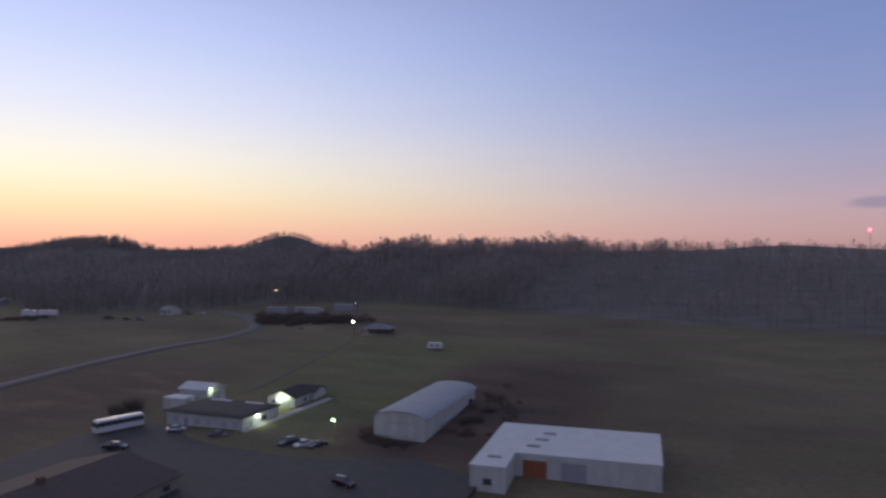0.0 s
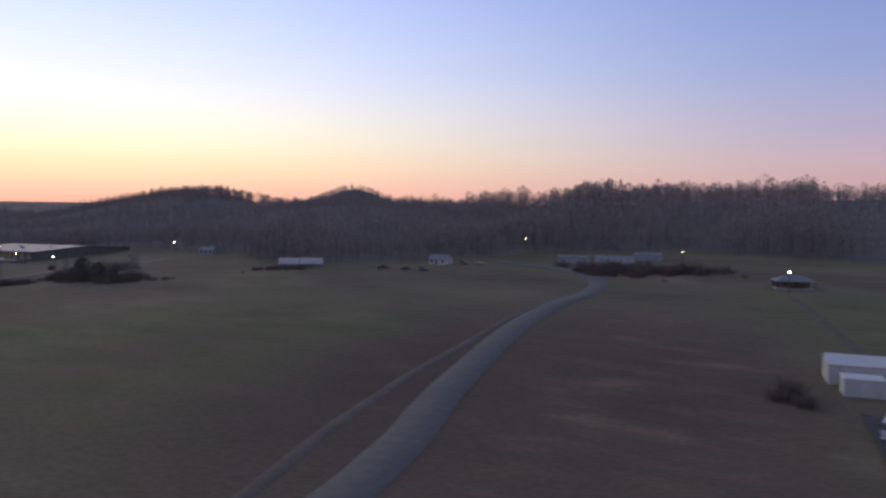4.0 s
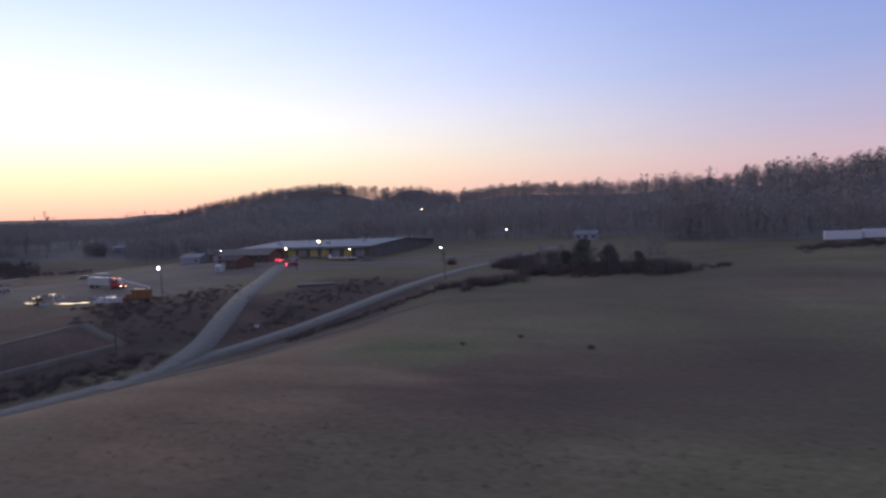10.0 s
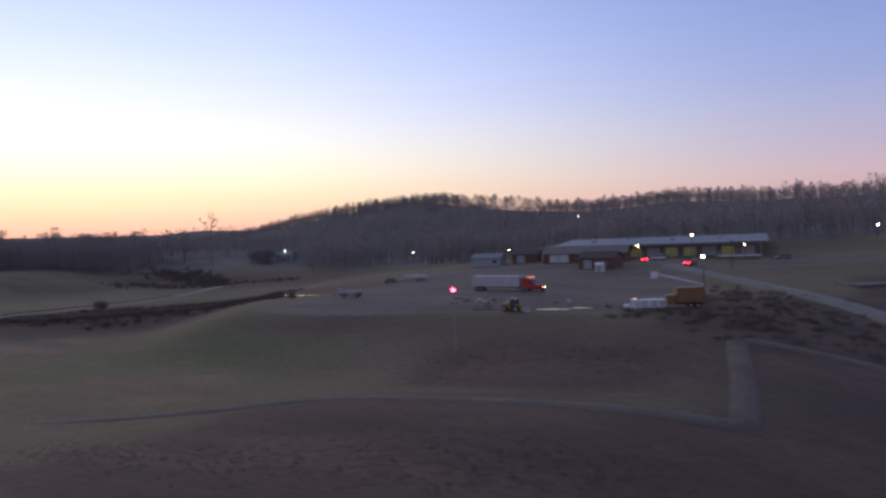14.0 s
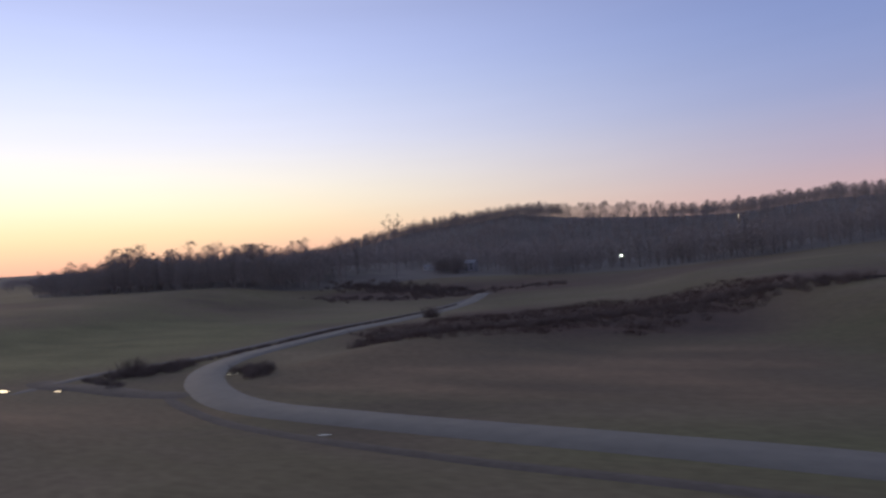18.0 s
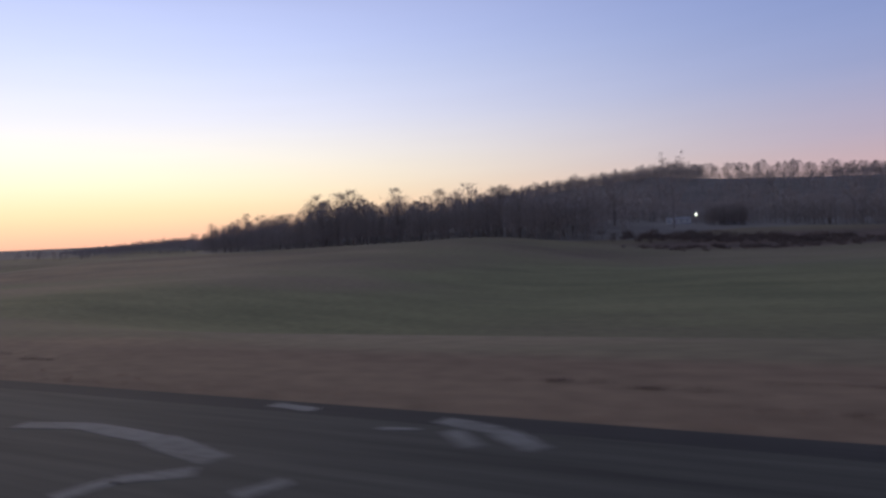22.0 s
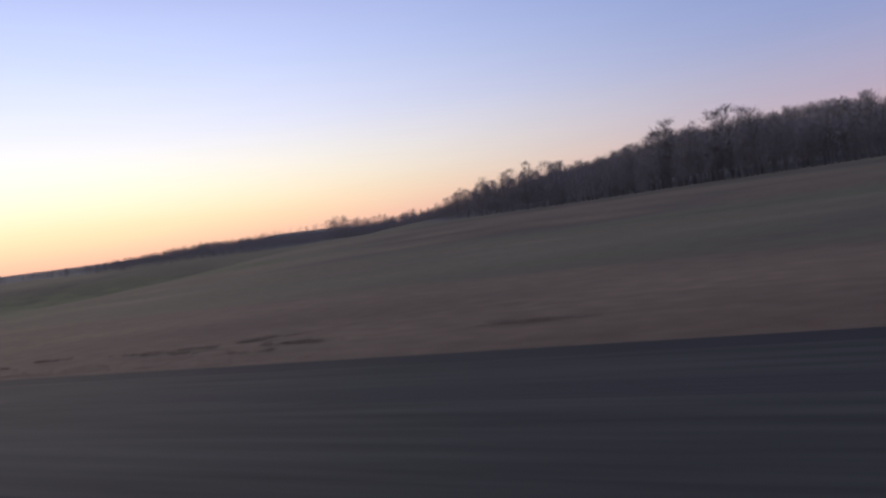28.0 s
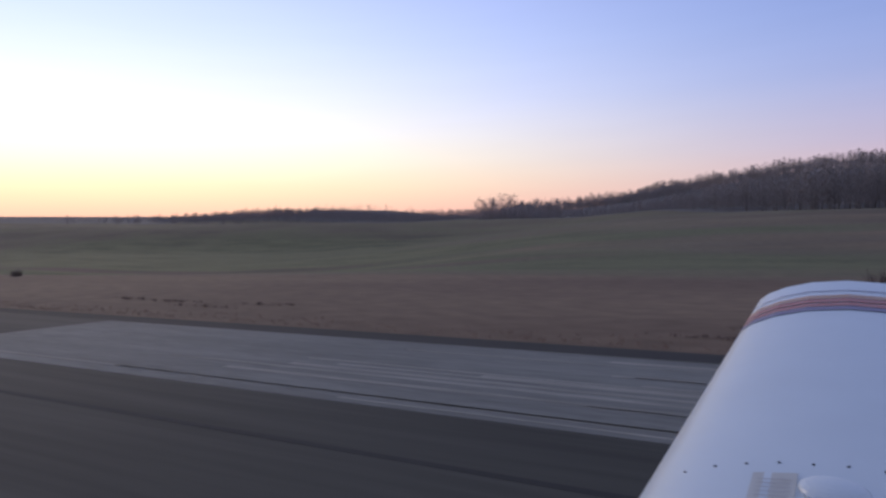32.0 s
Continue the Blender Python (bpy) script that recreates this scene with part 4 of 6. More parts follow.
# single trees along the edge of the woods
TREE_MESH = []
for i in range(6):
    TREE_MESH.append((soup(MID[i][0], "trunk", M_BARK), soup(MID[i][1], "crown", M_TWIG)))


def bare_tree(x, y, tall, k, label, group="", turn=0.0, sink=0.0):
    ob = thing("bare_tree", label, "tree", x, y, turn, group, sink=sink)
    ob.scale = (tall, tall, tall)
    trunk, crown = TREE_MESH[k]
    shared("trunk", trunk, ob)
    shared("crown", crown, ob)
    return ob


rnd = random.Random(21)
for i in range(64):
    x = 150 + i * 5.3 + rnd.uniform(-2, 2)
    bare_tree(x, -(wood_edge(x) + rnd.uniform(0, 9)), rnd.uniform(9, 18) * taper(x), rnd.randrange(6), "bare deciduous tree at the edge of the woods", "trees along the field edge", rnd.uniform(0, 360))
for i in range(44):
    x = -650 + i * 10.5 + rnd.uniform(-3, 3)
    bare_tree(x, -(wood_edge(x) - rnd.uniform(0, 5)), rnd.uniform(10, 17), rnd.randrange(6), "bare deciduous tree behind the homesteads", "trees behind the homesteads", rnd.uniform(0, 360))
for i in range(30):
    x = -60 + i * 7 + rnd.uniform(-3, 3)
    s = wood_edge(x) - rnd.uniform(0, 14)
    if in_clearing(x, s):
        continue
    bare_tree(x, -s, rnd.uniform(9, 15), rnd.randrange(6), "bare deciduous tree beyond the lane", "trees beyond the lane", rnd.uniform(0, 360))
fork = tree_arrays(99, 1.0, 11, 11, "vase", 1.5, True, 3)
TREE_MESH.append((soup(fork[0], "trunk", M_BARK), soup(fork[1], "crown", M_TWIG)))
bare_tree(133, -322, 38, 6, "tall forked bare tree standing over the woods", turn=40)


for x, y, tall, k in ((424, -369, 20, 3), (401, -381, 21, 4), (447, -387, 17, 1), (486, -392, 13, 5), (237, -281, 27, 0), (298, -287, 25, 2), (252, -280, 20, 4)):
    bare_tree(x, y, tall, k, "bare tree standing out over the edge of the woods", "trees over the wood's edge", x * 3 % 360)


clump = random.Random(33)
wood_patch("woodland", [(clump.uniform(103, 122), -clump.uniform(343, 356), clump.uniform(8, 13)) for _ in range(60)], "thick clump of bare trees below a house", CHEAP)

for i in range(9):
    bare_tree(-297 - 4.6 * i + rnd.uniform(-2, 2), -200 - 0.8 * i - rnd.uniform(0, 7), rnd.uniform(8, 13), rnd.randrange(6), "bare young tree in a roadside thicket", "trees in the roadside thicket", rnd.uniform(0, 360))

# dark evergreens beside the works road
EVERGREEN = []
for i in range(2):
    wood, twig = broom_arrays(210 + i, 1500, 0.010, 0.014)
    twig[:, :, 2] = (twig[:, :, 2] - 0.2) * 1.22
    EVERGREEN.append((soup(wood, "trunk", M_BARK), soup(twig, "foliage", M_CEDAR)))
for i, (x, y, tall) in enumerate(((-305, -203, 9), (-312, -200, 14), (-319, -202, 11), (-327, -204, 8))):
    ob = thing("evergreen_tree", "dense dark evergreen in a roadside thicket", "tree", x, y, 77 * i, "evergreens")
    ob.scale = (tall * 1.05, tall * 1.05, tall * 0.82)
    shared("trunk", EVERGREEN[i % 2][0], ob)
    shared("foliage", EVERGREEN[i % 2][1], ob)


# ---- buildings ----
def gable(ob, w, d, eave, ridge, wall, roof, along="x", over=0.4, roof_label=""):
    """Walls and a two-sided roof over a w by d plan; the ridge runs along x or y."""
    hw, hd = w / 2, d / 2
    body = Shape()
    if along == "x":
        end = [(-hd, -1.2), (hd, -1.2), (hd, eave), (0, ridge), (-hd, eave)]
        body.hull([(-hw, y, z) for y, z in end], [(hw, y, z) for y, z in end])
    else:
        end = [(-hw, -1.2), (hw, -1.2), (hw, eave), (0, ridge), (-hw, eave)]
        body.hull([(x, -hd, z) for x, z in end], [(x, hd, z) for x, z in end])
    part("wall", body, wall, ob)
    half, run = (hd, hw) if along == "x" else (hw, hd)
    slope = (ridge - eave) / half
    sh = Shape()
    for sgn in (-1, 1):
        lo, hi = (sgn * (half + over), eave - over * slope + 0.03), (0, ridge + 0.03)
        quad = [(lo[0], lo[1]), hi, (hi[0], hi[1] + 0.14), (lo[0], lo[1] + 0.14)]
        if along == "x":
            sh.hull([(-run - over, y, z) for y, z in quad], [(run + over, y, z) for y, z in quad])
        else:
            sh.hull([(x, -run - over, z) for x, z in quad], [(x, run + over, z) for x, z in quad])
    return part("roof", sh, roof, ob, roof_label)


def opening(ob, name, x, y, z, w, h, face, mat, deep=0.06, frame=True, label=""):
    """A door or window set on a wall; face is the side it looks to: +x, -x, +y or -y."""
    s = 1 if face[0] == "+" else -1
    if face[1] == "y":
        pane = Shape().box(x - w / 2, min(y, y + s * deep), z, x + w / 2, max(y, y + s * deep), z + h)
    else:
        pane = Shape().box(min(x, x + s * deep), y - w / 2, z, max(x, x + s * deep), y + w / 2, z + h)
    p = part(name, pane, mat, ob, label)
    if frame:
        f = Shape()
        t = 0.10
        for a0, b0, a1, b1 in ((-w / 2 - t, -t, w / 2 + t, 0), (-w / 2 - t, h, w / 2 + t, h + t), (-w / 2 - t, 0, -w / 2, h), (w / 2, 0, w / 2 + t, h)):
            if face[1] == "y":
                f.box(x + a0, min(y, y + s * (deep + 0.04)), z + b0, x + a1, max(y, y + s * (deep + 0.04)), z + b1)
            else:
                f.box(min(x, x + s * (deep + 0.04)), y + a0, z + b0, max(x, x + s * (deep + 0.04)), y + a1, z + b1)
        part("frame", f, M_TRIM, p)
    return p


# airport office: long low white building with a dark roof, lit at its end
office = thing("office_building", "long low white office building with a dark roof", "building", -628.3, -134, 1.5, z=0.5)
part("wall", Shape().box(-11.6, -7.4, -1.2, 11.6, 7.4, 3.5), M_WHITE, office)
part("roof", Shape().box(-12.3, -8.1, 3.5, 12.3, 8.1, 4.0, 1.6, 0.35), M_DARKROOF, office)
for x0, x1 in ((-8.5, -3.0), (1.5, 8.0)):
    part("skylight", Shape().box(x0, -5.6, 3.98, x1, -4.6, 4.22, 0.1, 0.1), M_WHITEROOF, office, "pale raised skylight strip")
for x in (-9.5, -6.2, -1.5, 2.0, 8.6):
    opening(office, "window", x, 7.4, 1.1, 1.3, 1.1, "+y", M_BOXGREY)
opening(office, "door", 5.4, 7.4, 0.0, 1.0, 2.1, "+y", M_TRIM)
opening(office, "door", -11.6, 4.2, 0.0, 1.0, 2.1, "-x", M_TRIM)
opening(office, "window", -11.6, -1.0, 1.1, 2.0, 1.2, "-x", M_GLASS)
part("wall_lamp", Shape().box(-11.95, 1.4, 2.7, -11.6, 2.0, 3.0), G_WHITE, office, "glowing cool white wall lamp")

hall = thing("garage_building", "white gabled garage with a dark roof and lit wall", "building", -635.6, -152, 4, z=1.6)
gable(hall, 8.5, 8, 2.9, 4.6, M_WHITE, M_DARKROOF, "y")
opening(hall, "door", -1.6, 4.0, 0.0, 2.6, 2.3, "+y", M_TRIM)
opening(hall, "window", 2.3, 4.0, 1.0, 1.0, 1.0, "+y", M_GLASS)
opening(hall, "window", -4.25, -1.5, 1.0, 1.2, 1.0, "-x", M_GLASS)
part("wall_lamp", Shape().box(0.1, 4.0, 2.35, 0.75, 4.3, 2.75), G_WHITE, hall, "bright cool white flood lamp")
porch = thing("porch_shed", "dark-roofed open porch shed beside the walk", "shed", -636.8, -160.5, 4, z=1.9)
gable(porch, 7, 6.5, 2.5, 3.7, M_WHITE, M_DARKROOF, "x")
opening(porch, "door", -1.2, 3.25, 0.0, 1.2, 2.0, "+y", M_GLASS)
opening(porch, "window", 1.6, 3.25, 0.9, 1.0, 1.0, "+y", M_GLASS)

shed = thing("metal_shed", "white metal shed with a pale low gabled roof", "shed", -608.2, -148.5, 2, z=1.3)
gable(shed, 10, 7.5, 3.9, 5.2, M_WHITE, M_WHITEROOF, "x")
opening(shed, "door", -5.0, 0.5, 0.0, 2.8, 2.8, "-x", M_TRIM)
part("wall_lamp", Shape().box(-5.4, 2.6, 4.0, -5.0, 3.2, 4.4), G_GREENISH, shed, "bright cool white wall lamp")
shed = thing("storage_box", "small white storage box beside the metal shed", "shed", -608.3, -139.2, 2, z=1.0)
part("body", Shape().box(-3.4, -2.2, -0.5, 3.4, 2.2, 3.1), M_WHITE, shed)
part("lid", Shape().box(-3.55, -2.35, 3.1, 3.55, 2.35, 3.4, 0.2, 0.2), M_WHITEROOF, shed)
opening(shed, "door", -3.4, 0, 0.0, 1.6, 2.2, "-x", M_TRIM)

# hangar with a shallow arched metal roof
hangar = thing("hangar", "pale grey metal hangar with a shallow arched roof", "hangar", -678, -153, 1.5, z=0.7)
arch = [(6.3 * math.cos(a), 5.2 + 1.5 * math.sin(a)) for a in [math.pi * i / 12 for i in range(13)]]
part("wall", Shape().hull([(x, -19.2, z) for x, z in [(-6.3, -1.5), (6.3, -1.5)] + arch], [(x, 19.2, z) for x, z in [(-6.3, -1.5), (6.3, -1.5)] + arch]), M_WHITE, hangar)
for i in range(12):
    (xa, za), (xb, zb) = [((6.75 if k in (0, 12) else 6.5) * math.cos(math.pi * k / 12) , 5.26 + 1.56 * math.sin(math.pi * k / 12)) for k in (i, i + 1)]
    part("roof_panel", Shape().hull([(xa, -19.6, za), (xb, -19.6, zb), (xb, -19.6, zb + 0.07), (xa, -19.6, za + 0.07)], [(xa, 19.6, za), (xb, 19.6, zb), (xb, 19.6, zb + 0.07), (xa, 19.6, za + 0.07)]), M_PALEROOF, hangar)
for y in range(-18, 19, 3):
    part("wall_rib", Shape().box(-6.36, y - 0.05, -0.5, -6.3, y + 0.05, 5.2), M_TRIM, hangar)
opening(hangar, "door", -0.4, 19.2, 0.0, 7.5, 4.0, "+y", M_WHITE)
opening(hangar, "door", -6.3, -14.5, 0.0, 3.2, 3.2, "-x", M_GLASS)

# flat-roofed white building, L-shaped, with a rust-coloured door in the corner
flat = thing("flat_roof_building", "white flat-roofed building with a rust-red door", "building", -703, -113, 4.5, z=-0.2)
part("wall", Shape().box(-6.6, -9.6, -1.2, 0, 0, 4.4).box(-34, -31.5, -1.2, 0, -9.6, 4.4), M_WHITE, flat)
part("roof", Shape().box(-6.75, -9.6, 4.4, 0.15, 0.15, 4.75, 0.12, 0.06).box(-34.2, -31.7, 4.4, 0.15, -9.5, 4.75, 0.12, 0.06), M_WHITEROOF, flat)
for x, y in ((-3.5, -5.5), (-9.5, -14.5), (-10.5, -19.5), (-11.5, -24.5)):
    part("roof_vent", Shape().box(x - 1.3, y - 0.5, 4.75, x + 1.3, y + 0.5, 5.05, 0.15, 0.1), M_TRIM, flat, "low grey roof vent")
opening(flat, "door", -10.5, -9.6, 0.1, 4.6, 3.3, "+y", M_RUST, label="rust-red roller door")
opening(flat, "door", -18, -9.6, 0.1, 4.6, 3.3, "+y", M_TRIM)
opening(flat, "window", -3.3, 0, 1.2, 1.6, 1.1, "+y", M_GLASS)

# brown-roofed building close under the flight line
brown = thing("brown_roof_building", "long low building with a brown shingled roof", "building", -641.5, -69, 3, z=-0.4)
gable(brown, 26, 46, 3.1, 6.0, M_TAN, M_BROWNROOF, "y", 0.7)
for y in range(-20, 21, 8):
    opening(brown, "window", -13, y, 1.0, 1.8, 1.2, "-x", M_GLASS)
part("chimney", Shape().box(-0.9, -6, 5.2, 0.1, -5, 7.0), M_BRICK, brown)

# homesteads along the woods
def mobile_home(x, y, turn, long, wall=M_WHITE, label="long white mobile home on a grassy rise"):
    ob = thing("mobile_home", label, "house", x, y, turn, "mobile homes by the woods")
    gable(ob, long, 4.6, 3.0, 3.7, wall, M_GREYROOF, "x", 0.2)
    part("skirting", Shape().box(-long / 2 - 0.06, -2.36, -1.0, long / 2 + 0.06, 2.36, 0.55), M_TRIM, ob)
    for k in range(int(long / 3.2)):
        u = -long / 2 + 1.8 + k * 3.2
        if k == 2:
            opening(ob, "door", u, 2.3, 0.6, 0.95, 2.0, "+y", M_TRIM)
        else:
            opening(ob, "window", u, 2.3, 1.3, 1.2, 1.0, "+y", M_TRIM)
    return ob


# white walls; the dimming of distant haze is put into their grey colour
mobile_home(-514, -314, -4, 15, wall=M_TRIM, label="long white mobile home greyed for haze on a grassy rise")
mobile_home(-533, -317, -5, 18, label="long white double-length mobile home with a shed roof")
# grey walls again carry the haze over a white home
mobile_home(-547, -334, -4, 13, wall=M_TRIM, label="long white mobile home greyed for haze on a grassy rise")
mobile_home(139, -382, 8, 13, label="pale mobile home among bare trees")
house = thing("small_house", "pale two-storey house half hidden among bare trees", "house", 111, -373, 5)
gable(house, 13, 8, 4.9, 6.8, M_TRIM, M_GREYROOF, "x")
opening(house, "door", -1.0, 4.0, 0.2, 1.0, 2.0, "+y", M_GLASS)
for x in (-4.4, 1.8, 4.6):
    for z in (1.0, 3.4):
        opening(house, "window", x, 4.0, z, 1.1, 1.3, "+y", M_GLASS)
house = thing("small_house", "small white house with a grey roof and porch", "house", -450, -296, -8)
gable(house, 10, 7, 2.8, 4.6, M_WHITE, M_GREYROOF, "x")
opening(house, "door", 0.5, 3.5, 0.2, 1.0, 2.0, "+y", M_GLASS)
for x in (-3.2, 3.2):
    opening(house, "window", x, 3.5, 1.0, 1.3, 1.1, "+y", M_GLASS)
house = thing("small_house", "pale two-window house at the edge of the woods", "house", -291, -300, 4)
gable(house, 10.5, 7, 2.7, 4.3, M_TRIM, M_GREYROOF, "x")
for x in (-3.5, 0, 3.5):
    opening(house, "window", x, 3.5, 1.0, 1.4, 1.1, "+y", M_GLASS)
pav = thing("pavilion", "open picnic pavilion with a low dark hipped roof", "pavilion", -605.8, -263, 8)
part("roof", Shape().hull([(-7, -5, 2.7), (7, -5, 2.7), (7, 5, 2.7), (-7, 5, 2.7)], [(-3, -0.5, 4.6), (3, -0.5, 4.6), (3, 0.5, 4.6), (-3, 0.5, 4.6)]), M_GREYROOF, pav)
for x in (-6, -2, 2, 6):
    for y in (-4.2, 4.2):
        part("post", Shape().box(x - 0.12, y - 0.12, -0.8, x + 0.12, y + 0.12, 2.75), M_WOODPOLE, pav)
part("floor_slab", Shape().box(-6.6, -4.7, -0.8, 6.6, 4.7, 0.12), M_CONCRETE, pav)
part("back_wall", Shape().box(-6.2, -4.5, 0.1, 6.2, -4.3, 2.6), M_TAN, pav)

# works: long grey-roofed plant with lit bays, and its smaller buildings
plant = thing("factory", "long low factory with a pale grey metal roof and lit bays", "building", -167.5, -280, 0, z=7.7)
gable(plant, 75, 66, 4.4, 6.6, M_SIDING, M_GREYROOF, "x", 0.9)
for k in range(11):
    lit = k in (1, 3, 4, 6, 9)
    opening(plant, "bay_door", -32 + k * 6.3, 33, 0.0, 4.2, 3.0, "+y", G_SOFT if lit else M_TRIM, label="lit loading bay" if lit else "closed grey bay door")
part("canopy", Shape().box(-37, 33, 3.7, 37, 36.2, 3.95), M_GREYROOF, plant)
for k in range(11):
    x = -36.2 + k * 7.2
    part("canopy_post", Shape().tube((x, 35.9, -1), (x, 35.9, 3.7), 0.1, 0.1, 6), M_METAL, plant)
for x, y in ((-22, 12), (-6, 20), (12, 10), (25, 18)):
    part("roof_vent", Shape().box(x - 0.9, y - 0.9, 4.6, x + 0.9, y + 0.9, 6.6, 0.3, 0.25), M_METAL, plant, "square steel roof vent")
annex = thing("factory_annex", "taupe-roofed lower hall standing before the factory", "building", -146, -235.8, 0)
gable(annex, 30, 10.4, 3.2, 5.6, M_BRICK, M_TAUPEROOF, "x", 0.6)
opening(annex, "bay_door", 9, 5.2, 0.0, 7.0, 2.7, "+y", M_WHITE, label="wide pale bay door")
for x in (-12, -8, -3, 2):
    opening(annex, "window", x, 5.2, 1.0, 2.0, 1.4, "+y", M_GLASS)
brick = thing("brick_shed", "low dark brick shed in front of the factory", "shed", -155.5, -216, -6)
gable(brick, 12, 9, 3.4, 5.4, M_BRICK, M_BROWNROOF, "x")
opening(brick, "door", 3, 4.5, 0.0, 2.6, 2.6, "+y", M_TRIM)
opening(brick, "window", -3, 4.5, 1.0, 1.4, 1.2, "+y", M_GLASS)
hut = thing("white_hut", "small white hut beside the works lane", "shed", -158, -203.5, 0)
gable(hut, 2.6, 2.6, 2.3, 2.9, M_WHITE, M_WHITEROOF, "x", 0.15)
opening(hut, "door", 0, 1.3, 0.0, 0.9, 2.0, "+y", M_TRIM)
for x, y, w, wall, roof, lab in ((-104, -243, 12, M_TRIM, M_GREYROOF, "pale workshop with a pale sloping roof"), (-119, -247, 10, M_BRICK, M_BROWNROOF, "reddish brick workshop beside the factory")):
    b = thing("workshop", lab, "building", x, y, 6)
    gable(b, w, 9, 3.2, 4.8, wall, roof, "x")
    opening(b, "door", 1.5, 4.5, 0.0, 3, 2.8, "+y", M_TRIM)
    opening(b, "window", -3.5, 4.5, 1.1, 1.6, 1.1, "+y", M_GLASS)


# ---- vehicles ----
TYRE, RIM = {}, {}


def wheel(ob, x, y, r, w=0.24):
    if (r, w) not in TYRE:
        TYRE[r, w] = Shape().tube((0, -w / 2, 0), (0, w / 2, 0), r, r, 14).mesh("tyre", M_TYRE)
        RIM[r, w] = Shape().tube((0, -w / 2 - 0.012, 0), (0, w / 2 + 0.012, 0), r * 0.58, r * 0.58, 10).mesh("rim", M_RIM)
    t = shared("tyre", TYRE[r, w], ob, pose(x, y, r))
    shared("rim", RIM[r, w], t)


def car(x, y, turn, paint, label, kind="sedan", lights=False, z=None):
    name = {"sedan": "car", "suv": "suv", "pickup": "pickup_truck"}[kind]
    ob = thing(name, label, "car" if kind != "pickup" else "pickup truck", x, y, turn, z=z)
    if kind == "sedan":
        side, glass, l = [(-2.25, 0.35), (2.2, 0.32), (2.3, 0.62), (1.2, 0.86), (-1.6, 0.95), (-2.3, 0.85)], [(-1.75, 0.93), (1.1, 0.86), (0.35, 1.38), (-0.95, 1.42)], 2.25
    elif kind == "suv":
        side, glass, l = [(-2.35, 0.4), (2.3, 0.4), (2.4, 0.8), (1.3, 1.02), (-2.3, 1.08), (-2.42, 0.8)], [(-2.25, 1.06), (1.25, 1.02), (0.55, 1.68), (-2.0, 1.74)], 2.35
    else:
        side, glass, l = [(-2.7, 0.55), (2.6, 0.5), (2.7, 0.95), (1.5, 1.1), (-2.7, 1.1)], [(-0.9, 1.08), (1.4, 1.08), (0.75, 1.75), (-0.75, 1.8)], 2.65
    part("body", Shape().profile(side, -0.9, 0.9), paint, ob)
    cx = sum(p[0] for p in glass) / 4
    low = [(p[0], p[1]) for p in glass[:2]]
    part("cabin", Shape().hull([(glass[0][0], -0.84, glass[0][1]), (glass[1][0], -0.84, glass[1][1]), (glass[1][0], 0.84, glass[1][1]), (glass[0][0], 0.84, glass[0][1])],
                               [(glass[3][0], -0.62, glass[3][1]), (glass[2][0], -0.62, glass[2][1]), (glass[2][0], 0.62, glass[2][1]), (glass[3][0], 0.62, glass[3][1])]), M_GLASS, ob, "dark glazed cabin")
    part("roof", Shape().box(glass[3][0] - 0.02, -0.64, glass[3][1] - 0.03, glass[2][0] + 0.05, 0.64, glass[3][1] + 0.05, 0.1, 0.05), paint, ob)
    if kind == "pickup":
        part("bed", Shape().box(-2.6, -0.72, 1.1, -1.0, 0.72, 1.13), M_TYRE, ob, "dark open cargo bed")
    for sx in (-1, 1):
        for sy in (-1, 1):
            wheel(ob, sx * l * 0.62, sy * 0.82, 0.34 if kind == "sedan" else 0.38)
    for sy in (-0.62, 0.62):
        part("headlight", Shape().box(l - 0.05, sy - 0.2, 0.62, l + 0.08, sy + 0.2, 0.78), G_WARM if lights else M_RIM, ob)
        part("taillight", Shape().box(-l - 0.14, sy - 0.18, 0.72, -l - 0.02, sy + 0.18, 0.92), G_RED if lights else M_RED, ob)
    return ob


